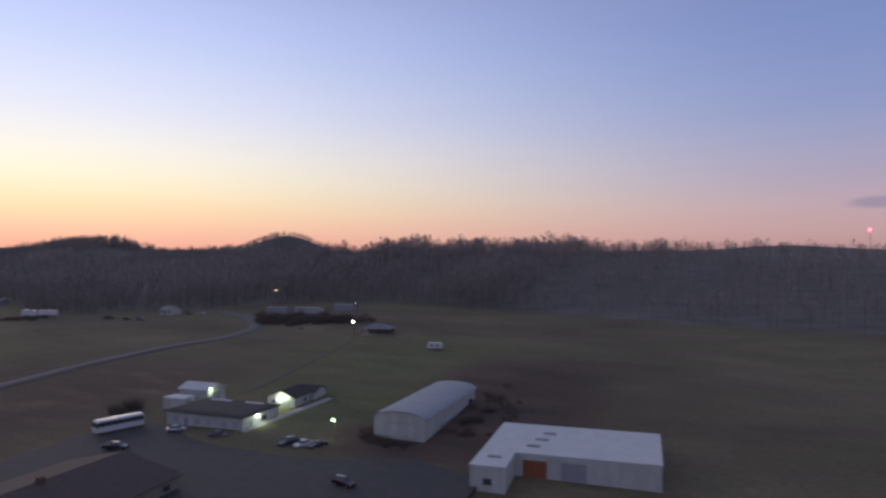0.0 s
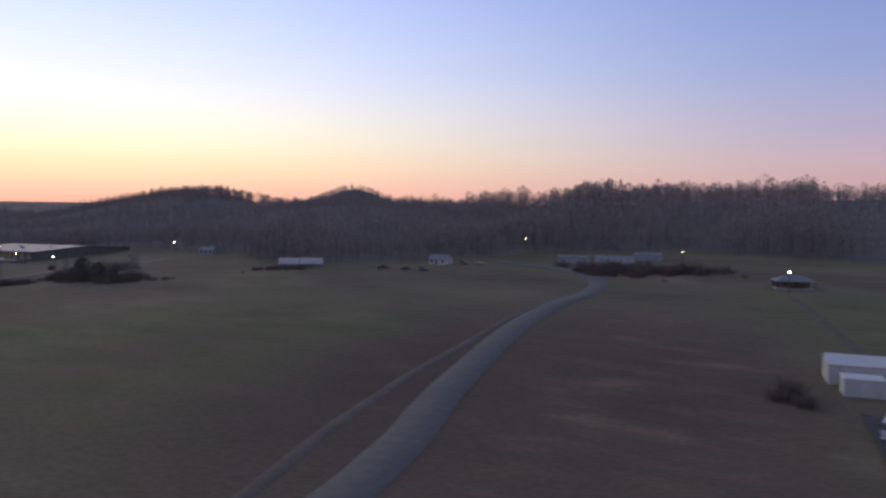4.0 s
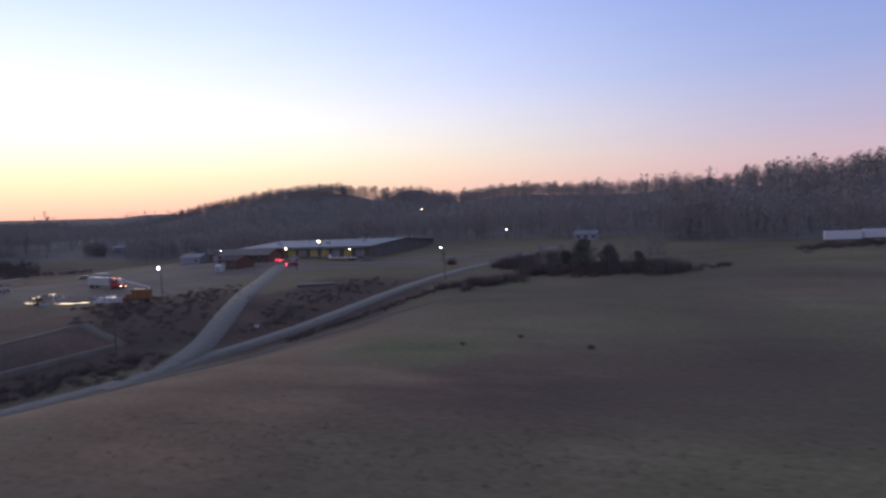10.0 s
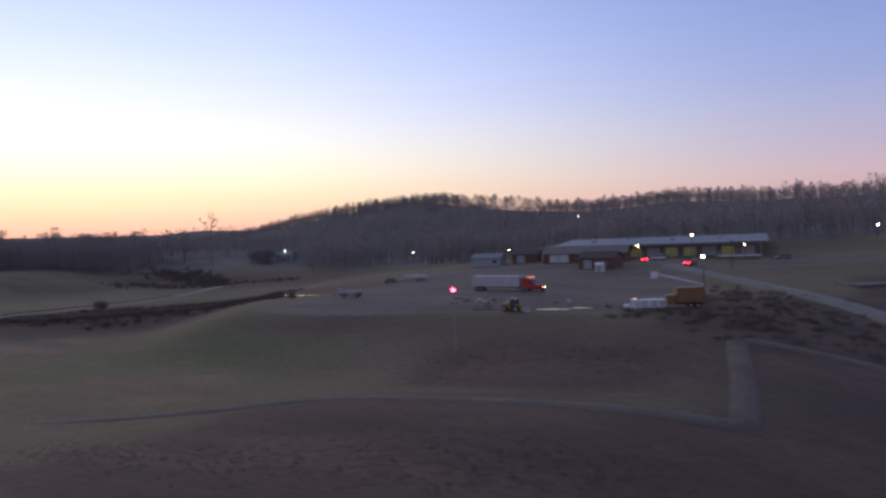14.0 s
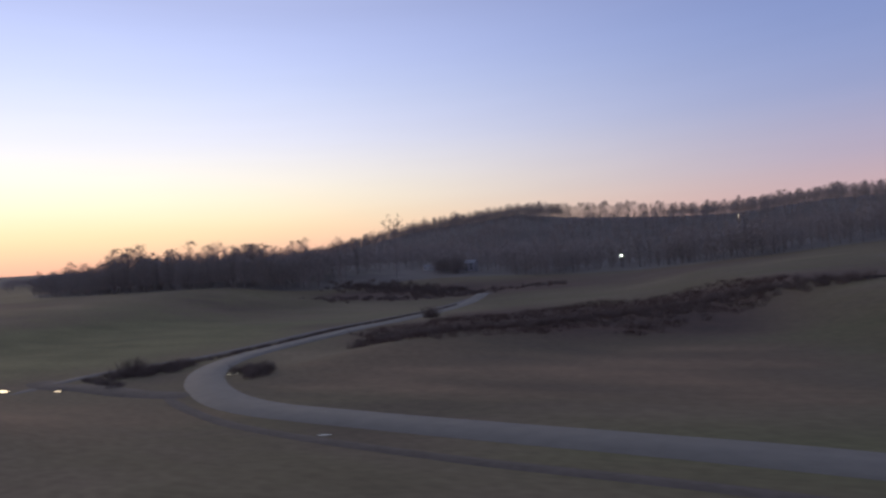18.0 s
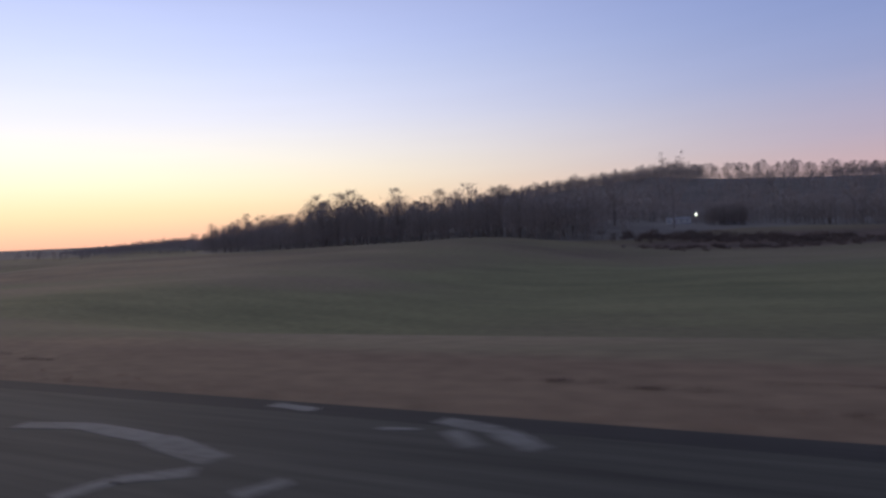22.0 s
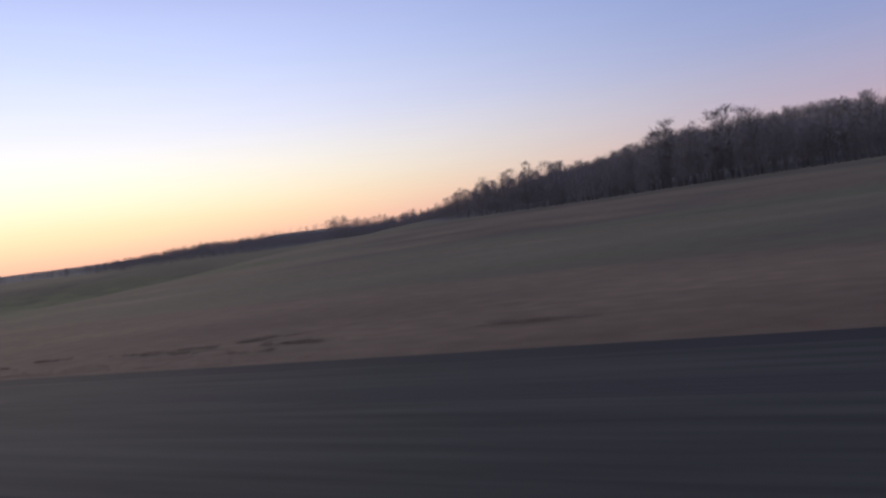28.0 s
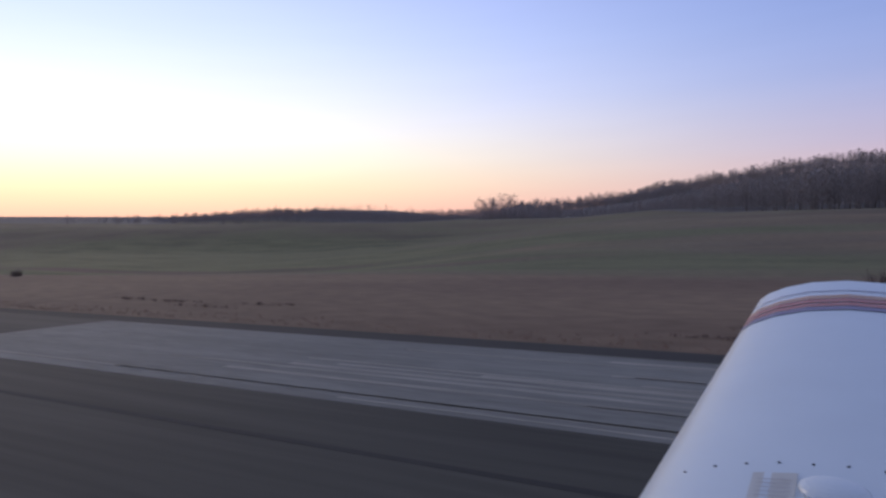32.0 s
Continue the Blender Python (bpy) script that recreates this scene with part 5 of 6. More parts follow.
def bus(x, y, turn):
    ob = thing("coach_bus", "white motor coach with a band of dark windows", "bus", x, y, turn, z=0.45)
    part("body", Shape().hull([(-5.7, -1.27, 0.35), (5.75, -1.27, 0.35), (5.75, 1.27, 0.35), (-5.7, 1.27, 0.35)], [(-5.7, -1.27, 1.65), (5.8, -1.27, 1.65), (5.8, 1.27, 1.65), (-5.7, 1.27, 1.65)]), M_CARWHITE, ob)
    part("roof", Shape().hull([(-5.7, -1.27, 2.75), (5.55, -1.27, 2.75), (5.55, 1.27, 2.75), (-5.7, 1.27, 2.75)], [(-5.5, -1.05, 3.25), (5.2, -1.05, 3.25), (5.2, 1.05, 3.25), (-5.5, 1.05, 3.25)]), M_CARWHITE, ob)
    for k in range(7):
        u = -5.6 + k * 1.5
        for sy in (-1, 1):
            part("window", Shape().box(u, sy * 1.24 - 0.02, 1.65, u + 1.42, sy * 1.24 + 0.02, 2.75), M_GLASS, ob)
    part("windscreen", Shape().hull([(5.0, -1.25, 1.65), (5.78, -1.2, 1.5), (5.78, 1.2, 1.5), (5.0, 1.25, 1.65)], [(5.0, -1.25, 2.76), (5.5, -1.2, 2.85), (5.5, 1.2, 2.85), (5.0, 1.25, 2.76)]), M_GLASS, ob, "large dark windscreen")
    part("rear_wall", Shape().box(-5.72, -1.26, 1.6, -5.6, 1.26, 2.78), M_CARWHITE, ob)
    for u in (-3.6, -2.4, 3.6):
        for sy in (-1.1, 1.1):
            wheel(ob, u, sy, 0.5, 0.3)
    for sy in (-0.95, 0.95):
        part("headlight", Shape().box(5.75, sy - 0.18, 0.7, 5.83, sy + 0.18, 0.95), M_RIM, ob)
        part("mirror", Shape().box(5.5, sy * 1.45 - 0.08, 2.1, 5.65, sy * 1.45 + 0.08, 2.5), M_TYRE, ob)


def semi_trailer(ob, x0, x1, box):
    part("box", Shape().box(x0, -1.28, 1.15, x1, 1.28, 4.0, 0.06, 0.06), box, ob, "long pale box body")
    part("chassis", Shape().box(x0 + 0.4, -0.5, 0.85, x1 - 0.6, 0.5, 1.15), M_TYRE, ob)
    for u in (0.7, 1.95):
        for sy in (-1.05, 1.05):
            wheel(ob, x0 + u + 0.6, sy, 0.5, 0.5)
    for sy in (-0.4, 0.4):
        part("landing_leg", Shape().box(x1 - 3.2, sy - 0.06, 0, x1 - 3.05, sy + 0.06, 0.9), M_METAL, ob)


def semi_truck(x, y, turn):
    ob = thing("semi_truck", "red semi truck coupled to a long grey box trailer", "truck", x, y, turn)
    semi_trailer(ob, -11.2, 3.6, M_BOXGREY)
    part("cab", Shape().profile([(4.4, 0.8), (8.0, 0.8), (8.0, 1.75), (7.6, 2.0), (7.0, 3.2), (6.2, 3.6), (4.4, 3.7)], -1.15, 1.15), M_RED, ob, "red sleeper cab")
    part("hood", Shape().box(8.0, -0.85, 0.8, 10.2, 0.85, 1.75, 0.18, 0.3), M_RED, ob)
    part("windscreen", Shape().hull([(7.64, -1.0, 2.02), (7.7, -1.0, 2.02), (7.7, 1.0, 2.02), (7.64, 1.0, 2.02)], [(7.05, -0.95, 3.1), (7.12, -0.95, 3.1), (7.12, 0.95, 3.1), (7.05, 0.95, 3.1)]), M_GLASS, ob)
    part("side_window", Shape().box(6.0, -1.18, 2.05, 7.1, 1.18, 2.85), M_GLASS, ob)
    part("chassis", Shape().box(3.0, -0.5, 0.55, 10.0, 0.5, 0.85), M_TYRE, ob)
    for sy in (-0.95, 0.95):
        part("exhaust_stack", Shape().tube((4.3, sy, 0.8), (4.3, sy, 4.1), 0.08, 0.08, 8), M_METAL, ob)
        part("headlight", Shape().box(10.15, sy * 0.75 - 0.1, 0.98, 10.25, sy * 0.75 + 0.1, 1.14), G_WARM, ob, "lit headlight")
        part("marker_lamp", Shape().box(6.3, sy - 0.12, 3.66, 6.55, sy + 0.12, 3.8), G_AMBER, ob, "amber roof marker lamp")
        for u in (4.3, 5.5, 9.3):
            wheel(ob, u, sy * 1.1, 0.5, 0.34)


def service_truck(x, y, turn):
    ob = thing("service_truck", "white service truck parked before an orange truck", "truck", x, y, turn)
    part("cab", Shape().profile([(1.6, 0.7), (3.9, 0.7), (4.0, 1.25), (3.1, 1.4), (2.7, 2.25), (1.6, 2.35)], -1.05, 1.05), M_CARWHITE, ob)
    part("windscreen", Shape().hull([(3.08, -0.9, 1.45), (3.14, -0.9, 1.45), (3.14, 0.9, 1.45), (3.08, 0.9, 1.45)], [(2.72, -0.85, 2.2), (2.78, -0.85, 2.2), (2.78, 0.85, 2.2), (2.72, 0.85, 2.2)]), M_GLASS, ob)
    part("service_body", Shape().box(-3.9, -1.15, 0.8, 1.45, 1.15, 2.3, 0.06, 0.06), M_CARWHITE, ob)
    for u in (-3.2, -1.6, 0.2):
        part("locker_door", Shape().box(u - 0.6, 1.15, 0.95, u + 0.6, 1.19, 2.1), M_BOXGREY, ob)
    part("ladder_rack", Shape().box(-3.7, -1.0, 2.75, 2.4, -0.9, 2.85).box(-3.7, 0.9, 2.75, 2.4, 1.0, 2.85).box(-3.6, -1.0, 2.3, -3.5, 1.0, 2.8).box(1.2, -1.0, 2.3, 1.3, 1.0, 2.8), M_METAL, ob)
    part("beacon_lamp", Shape().tube((1.9, 0, 2.34), (1.9, 0, 2.52), 0.12, 0.09, 8), G_AMBER, ob)
    for u in (-2.7, 2.8):
        for sy in (-0.95, 0.95):
            wheel(ob, u, sy, 0.45, 0.3)
    for sy in (-0.7, 0.7):
        part("headlight", Shape().box(3.95, sy - 0.15, 0.85, 4.05, sy + 0.15, 1.05), M_RIM, ob)


def chipper_truck(x, y, turn):
    ob = thing("bucket_truck", "orange tree-crew truck with a boxed body and white boom", "truck", x, y, turn)
    part("dump_body", Shape().hull([(-4.2, -1.2, 1.1), (0.9, -1.2, 1.1), (0.9, 1.2, 1.1), (-4.2, 1.2, 1.1)], [(-4.4, -1.25, 4.1), (1.0, -1.25, 4.1), (1.0, 1.25, 4.1), (-4.4, 1.25, 4.1)]), M_ORANGE, ob)
    for u in (-3.2, -1.8, -0.4):
        part("body_rib", Shape().box(u, -1.32, 1.1, u + 0.15, 1.32, 4.05), M_ORANGE, ob)
    part("cab", Shape().profile([(1.2, 0.8), (4.3, 0.8), (4.3, 1.5), (3.3, 1.7), (2.9, 2.6), (1.2, 2.7)], -1.1, 1.1), M_ORANGE, ob)
    part("windscreen", Shape().hull([(3.28, -0.95, 1.75), (3.34, -0.95, 1.75), (3.34, 0.95, 1.75), (3.28, 0.95, 1.75)], [(2.92, -0.9, 2.5), (2.98, -0.9, 2.5), (2.98, 0.9, 2.5), (2.92, 0.9, 2.5)]), M_GLASS, ob)
    part("turret", Shape().tube((-3.4, 0, 3.4), (-3.4, 0, 4.8), 0.45, 0.35, 10), M_METAL, ob, "grey steel boom turret")
    part("boom", Shape().hull([(-4.3, -0.17, 4.75), (-4.3, 0.17, 4.75), (-4.2, 0.17, 4.35), (-4.2, -0.17, 4.35)], [(4.4, -0.13, 7.0), (4.4, 0.13, 7.0), (4.5, 0.13, 6.7), (4.5, -0.13, 6.7)]), M_CARWHITE, ob, "white raised boom arm")
    part("bucket", Shape().box(4.4, -0.5, 6.1, 5.5, 0.5, 7.3, -0.05, 0.1), M_CARWHITE, ob, "white work bucket")
    part("chassis", Shape().box(-4.0, -0.5, 0.7, 4.1, 0.5, 1.1), M_TYRE, ob)
    for u in (-2.9, -1.7, 3.1):
        for sy in (-1.0, 1.0):
            wheel(ob, u, sy, 0.5, 0.34)


def loader(x, y, turn):
    ob = thing("wheel_loader", "small yellow wheel loader parked on gravel", "loader", x, y, turn)
    part("engine_cover", Shape().box(-2.6, -0.85, 0.8, -0.6, 0.85, 1.9, 0.15, 0.15), M_YELLOW, ob)
    part("cab", Shape().box(-0.6, -0.75, 0.8, 0.7, 0.75, 2.7, 0.12, 0.3), M_GLASS, ob)
    part("front_frame", Shape().box(0.7, -0.6, 0.7, 1.8, 0.6, 1.2), M_YELLOW, ob)
    for sy in (-0.6, 0.6):
        part("lift_arm", Shape().hull([(0.8, sy - 0.1, 1.3), (0.8, sy + 0.1, 1.3), (0.8, sy + 0.1, 1.6), (0.8, sy - 0.1, 1.6)], [(2.8, sy - 0.1, 0.4), (2.8, sy + 0.1, 0.4), (2.8, sy + 0.1, 0.7), (2.8, sy - 0.1, 0.7)]), M_YELLOW, ob)
    part("scoop", Shape().profile([(2.7, 0.15), (3.6, 0.05), (3.55, 0.15), (2.9, 0.4), (2.85, 1.0), (2.7, 1.0)], -1.2, 1.2), M_METAL, ob)
    for u in (-1.8, 1.2):
        for sy in (-0.95, 0.95):
            wheel(ob, u, sy, 0.62, 0.42)


bus(-609.6, -118.2, 72)
car(-622.5, -106, 200, M_CARDARK, "dark pickup parked beside the coach", "pickup", z=0.25)
car(-624, -122.2, 215, M_CARWHITE, "white sedan parked beside the office", z=0.5)
car(-637.2, -121.8, 200, M_CARGREY, "dark grey sedan parked at the office corner", z=0.5)
car(-656.3, -122.4, 70, M_CARDARK, "black car parked in the lot", "suv", z=0.5)
car(-660, -122.8, 74, M_CARWHITE, "white car parked between two dark ones", z=0.5)
car(-663.4, -123.3, 68, M_CARDARK, "dark sedan parked in the lot", z=0.5)
car(-681, -105, 165, M_CARMAROON, "dark maroon minivan alone on the lot", "suv", z=0.2)
camper = thing("camper_trailer", "small white camper trailer on the grass", "trailer", -645, -236.5, 10)
part("body", Shape().profile([(-2.8, 0.6), (2.6, 0.6), (3.0, 1.4), (2.5, 2.7), (-2.6, 2.8), (-3.0, 1.6)], -1.1, 1.1), M_CARWHITE, camper)
for u in (-1.2, 1.0):
    part("window", Shape().box(u - 0.5, 1.08, 1.5, u + 0.5, 1.13, 2.1), M_GLASS, camper)
for sy in (-1, 1):
    wheel(camper, -0.3, sy * 1.0, 0.35)
part("hitch", Shape().box(2.7, -0.1, 0.45, 4.1, 0.1, 0.6), M_METAL, camper)
car(-462, -298, 160, M_CARGREY, "grey car beside the small house", "suv")
car(-470, -300, 190, M_CARWHITE, "white car parked beside the small house")
car(-443, -270.5, 10, M_CARDARK, "old dark car parked in dry grass")
car(-452, -271.5, 172, M_CARGREY, "old grey van parked in dry grass", "suv")
car(-432, -268, 30, M_CARMAROON, "old maroon pickup parked in dry grass", "pickup")
for dx, lab in ((-387.5, "white box trailer parked at the field edge"), (-399, "long white box trailer parked end to end")):
    tr = thing("box_trailer", lab, "trailer", dx, -254.2 - (dx + 387) * -0.19, 190, "parked box trailers")
    semi_trailer(tr, -5.4, 5.4, M_CARWHITE)
semi_truck(-143.2, -162, 171)
service_truck(-183, -131.5, 16)
chipper_truck(-189.2, -136.6, 16)
loader(-157, -127.5, 165)
flatbed = thing("flatbed_trailer", "white flatbed trailer beside the factory", "trailer", -197, -237, 4)
part("deck", Shape().box(-6.5, -1.2, 1.0, 6.5, 1.2, 1.35), M_CARWHITE, flatbed)
part("headboard", Shape().box(6.3, -1.2, 1.35, 6.5, 1.2, 2.6), M_CARWHITE, flatbed)
for u in (-5, -3.8):
    for sy in (-1, 1):
        wheel(flatbed, u, sy, 0.48, 0.4)
for sy in (-0.5, 0.5):
    part("landing_leg", Shape().box(4.2, sy - 0.06, 0, 4.35, sy + 0.06, 1.0), M_METAL, flatbed)
car(-183.6, -219, 245, M_RED, "red pickup with its tail lamps lit", "pickup", True)
car(-167, -231.5, 285, M_RED, "red car with glowing tail lamps by the factory", "sedan", True)
car(-171, -236, 20, M_CARWHITE, "white van-like car before the factory", "suv")
car(-210, -236, 15, M_CARGREY, "grey car parked by the factory end", "suv")
car(-86.5, -194, 12, M_CARGREY, "grey car on the far side of the yard", "suv")
long_trailer = thing("flatbed_trailer", "long pale loaded trailer at the far side of the yard", "trailer", -94.5, -197, 6)
part("deck", Shape().box(-4.5, -1.2, 0.9, 4.5, 1.2, 1.2), M_METAL, long_trailer)
part("load", Shape().box(-4.3, -1.0, 1.2, 3.6, 1.0, 2.1, 0.25, 0.35), M_BOXGREY, long_trailer, "pale tarpaulin-covered load")
for u in (-2.4, -1.3):
    for sy in (-1.05, 1.05):
        wheel(long_trailer, u, sy, 0.42, 0.3)
wagon = thing("farm_wagon", "weathered farm wagon with pale side boards", "wagon", -100, -150, 8)
part("deck", Shape().box(-3.2, -1.1, 0.9, 3.2, 1.1, 1.1), M_WOODPOLE, wagon)
for sy in (-1.1, 1.04):
    part("side_board", Shape().box(-3.2, sy, 1.1, 3.2, sy + 0.06, 2.0), M_BOXGREY, wagon)
part("headboard", Shape().box(3.1, -1.1, 1.1, 3.2, 1.1, 2.5), M_BOXGREY, wagon)
part("drawbar", Shape().tube((3.0, 0, 0.8), (5.2, 0, 0.35), 0.06, 0.05, 6), M_METAL, wagon)
for u in (-2.2, 2.2):
    for sy in (-0.95, 0.95):
        wheel(wagon, u, sy, 0.42, 0.26)


# ---- lamps, poles, runway lights ----
def yard_lamp(x, y, top, glow_mat=G_WHITE, size=0.34, label="tall wooden pole with a glowing yard lamp", bracket=0.9):
    z = height(x, y)
    ob = thing("yard_lamp", label, "lamp post", x, y, 0, "yard lamps")
    h = max(3.0, top - z)
    part("pole", Shape().tube((0, 0, -1.0), (0, 0, h + 0.5), 0.17, 0.11, 8), M_WOODPOLE, ob)
    part("arm", Shape().tube((0, 0, h + 0.1), (0, bracket, h + 0.25), 0.04, 0.04, 6), M_METAL, ob)
    head = part("hood", Shape().tube((0, bracket, h + 0.12), (0, bracket, h + 0.42), 0.28, 0.12, 10), M_METAL, ob)
    part("bulb", Shape().ball((0, bracket, h - size * 0.36), size * 0.72, 8, 5, 0.8), glow_mat, head, "glowing lamp globe")
    return ob


yard_lamp(-664.7, -128.8, 5.7, G_GREENISH, 0.40)
yard_lamp(-603.2, -245.6, 15.4, size=0.48)
yard_lamp(-472.8, -368.4, 20.8, G_WARM, 0.5)
yard_lamp(-246.4, -315, 16.3, size=0.45)
yard_lamp(-249, -229.5, 11.6, size=0.36)
yard_lamp(-182.1, -241.3, 15.2, G_WARM, 0.5)
yard_lamp(-163.6, -240.9, 12.1, G_WARM, 0.40)
yard_lamp(-193.1, -142.6, 11.4, size=0.34)
yard_lamp(-198.7, -240.8, 11.4, G_WARM, 0.36)
yard_lamp(131, -396, 12.4, size=0.40)
yard_lamp(19.9, -403, 8.4, size=0.5)
yard_lamp(-42.9, -624.6, 24.6, G_WARM, 0.55)
yard_lamp(-564, -319, 17.6, G_WARM, 0.26)
yard_lamp(-108, -257, 11.2, G_WARM, 0.34)

for x, y, z, power in ((-636.8, -146.8, 4.4, 420), (-642, -132, 3.6, 200), (-614.2, -146, 5.2, 120), (-664.7, -127.4, 5.0, 170)):
    lamp = new("lamp_light", bpy.data.lights.new("lamp_light", "POINT"))
    lamp.data.energy, lamp.data.color, lamp.data.shadow_soft_size = power, (0.80, 1.0, 0.72), 0.3
    lamp.location = (x, y, z)

beacon = thing("obstruction_beacon", "slim steel mast with a glowing red beacon", "beacon", -155.7, -101)
top = 7.9 - height(-155.7, -101)
part("mast", Shape().tube((0, 0, -0.8), (0, 0, top - 0.4), 0.12, 0.07, 8), M_METAL, beacon)
part("lamp_cage", Shape().tube((0, 0, top - 0.45), (0, 0, top - 0.3), 0.3, 0.3, 10), M_METAL, beacon)
part("red_lamp", Shape().ball((0, 0, top), 0.34, 10, 6), G_RED, beacon, "glowing red lamp")


mast = thing("radio_mast", "slender steel mast with a red warning light on a wooded ridge", "mast", -866.8, -587)
top = 65.0 - height(-866.8, -587)
part("mast_tube", Shape().tube((0, 0, -1), (0, 0, top - 1.2), 0.35, 0.15, 8), M_METAL, mast)
for k in range(3):
    part("guy_wire", Shape().tube((14 * math.cos(2.1 * k), 14 * math.sin(2.1 * k), -1), (0, 0, top * 0.8), 0.03, 0.03, 4), M_METAL, mast)
part("red_lamp", Shape().ball((0, 0, top), 1.2, 10, 6, 0.7), G_RED, mast, "glowing red warning lamp")


def utility_pole(x, y, tall, label="bare wooden utility pole with a crossarm"):
    ob = thing("utility_pole", label, "pole", x, y, 25, "utility poles")
    part("pole", Shape().tube((0, 0, -1), (0, 0, tall), 0.16, 0.11, 8), M_WOODPOLE, ob)
    part("crossarm", Shape().box(-1.1, -0.07, tall - 0.8, 1.1, 0.07, tall - 0.64), M_WOODPOLE, ob)
    for u in (-0.95, -0.4, 0.4, 0.95):
        part("insulator", Shape().tube((u, 0, tall - 0.64), (u, 0, tall - 0.44), 0.05, 0.03, 6), M_TRIM, ob)


utility_pole(-222.8, -102.5, 9.0)
utility_pole(-268, -190, 9.5)
utility_pole(-196, -206, 9.0)


def runway_light(x, y, mat, label):
    ob = thing("runway_light", label, "runway light", x, y, 0, "runway edge lights", z=0.0 if x > 30 else None)
    part("base_plate", Shape().tube((0, 0, -0.05), (0, 0, 0.03), 0.18, 0.18, 10), M_METAL, ob)
    part("stem", Shape().tube((0, 0, 0.03), (0, 0, 0.24), 0.035, 0.03, 8), M_YELLOW, ob)
    part("collar", Shape().tube((0, 0, 0.24), (0, 0, 0.29), 0.09, 0.09, 10), M_METAL, ob)
    part("lens", Shape().ball((0, 0, 0.38), 0.085, 10, 6, 0.9), mat, ob, "glowing lens")


for k in range(1, 12):
    runway_light(16 + 61.05 * k, -17.0, G_EDGE, "low runway edge light glowing warm white")
for k in range(0, 12):
    runway_light(16 + 61.05 * k, 17.0, G_EDGE, "low runway edge light glowing warm white")
runway_light(16.3, -17.0, G_EDGE, "low threshold light glowing pale")
for y in (-15.6, -14.2):
    runway_light(22, y, G_GREEN, "low threshold light glowing green")

# odds and ends by the runway bank
marker = thing("ground_panel", "pale flat panel lying beside a dark block", "panel", 15.5, -36.9, 20)
part("panel", Shape().box(-0.9, -0.5, 0.02, 0.6, 0.5, 0.16), M_WHITE, marker)
part("block", Shape().box(0.7, -0.6, 0, 1.9, 0.5, 0.5, 0.08, 0.08), M_TYRE, marker)


def puddle(x, y, w, d, turn=0):
    sh = Shape()
    ring = [(w / 2 * math.cos(a) * (1 + 0.3 * noise.noise((x + a, y, 2))), d / 2 * math.sin(a)) for a in [math.pi * i / 12 for i in range(24)]]
    z = max(height(x + 0.7 * px, y + 0.7 * py) for px, py in ring)
    sh.hull([(px, py, -0.4) for px, py in ring], [(px, py, 0.05) for px, py in ring])
    ob = tagged(new("puddle", sh.mesh("puddle", M_WATER)), "shallow puddle mirroring the bright sky", "puddle", "puddles")
    ob.matrix_basis = pose(x, y, z, 0, 0, turn)


puddle(49.1, -58.2, 3.8, 1.3, -15)
puddle(38, -59.6, 1.4, 0.7)
puddle(-19.2, -46.8, 1.3, 0.45, 20)
puddle(-59.3, -39.2, 1.3, 0.45, 20)
puddle(-71.9, -37.6, 1.3, 0.45, 20)
puddle(19.8, -76, 2.2, 0.9, 50)
for x, y, w, d in ((-136, -146, 4, 1.5), (-150, -130, 6.5, 2.2), (-148, -133.5, 4, 1.4), (-165, -130.5, 8, 2.0), (-170, -133, 6, 1.6), (-80, -153, 14, 2.6), (-93, -156, 6, 1.6), (-138, -138, 2.5, 1)):
    puddle(x, y, w, d, 10)

# scrap and pallets about the yard
rnd = random.Random(5)
for i in range(13):
    x, y = rnd.uniform(-176, -138), -rnd.uniform(136, 142)
    kind = i % 3
    if kind == 0:
        ob = thing("pallet_stack", "stack of weathered wooden pallets", "pallets", x, y, rnd.uniform(0, 180), "yard clutter")
        for k in range(rnd.randint(3, 6)):
            part("pallet", Shape().box(-0.6, -0.5, 0.16 * k, 0.6, 0.5, 0.16 * k + 0.12), M_TAN, ob)
    elif kind == 1:
        ob = thing("scrap_panel", "pale sheet-metal panels lying in the yard", "scrap", x, y, rnd.uniform(0, 180), "yard clutter")
        part("sheet", Shape().box(-1.3, -0.6, 0.02, 1.3, 0.6, 0.14), M_BOXGREY, ob)
        part("crate", Shape().box(0.2, -0.5, 0.14, 1.1, 0.4, 0.8, 0.05, 0.05), M_BOXGREY, ob)
    else:
        ob = thing("steel_drum", "dented steel drum standing on gravel", "drum", x, y, 0, "yard clutter")
        part("drum_body", Shape().tube((0, 0, 0), (0, 0, 0.88), 0.3, 0.3, 12), M_METAL, ob)
        part("rim_ring", Shape().tube((0, 0, 0.85), (0, 0, 0.9), 0.31, 0.31, 12), M_TYRE, ob)

slab = thing("concrete_slab", "pale bare concrete slab lying in dark brush", "slab", -226, -177, 35)
part("slab_top", Shape().box(-6, -4, -0.5, 6, 4, 0.22, 0.15, 0.08), M_GRAVELROAD, slab)
sign = thing("lane_sign", "small white board on a short post beside the lane", "sign", -239.5, -131.7, 15)
part("post", Shape().box(-0.05, -0.05, -0.5, 0.05, 0.05, 1.0), M_WOODPOLE, sign)
part("board", Shape().box(-0.6, 0.05, 0.55, 0.6, 0.1, 1.3), M_WHITE, sign)


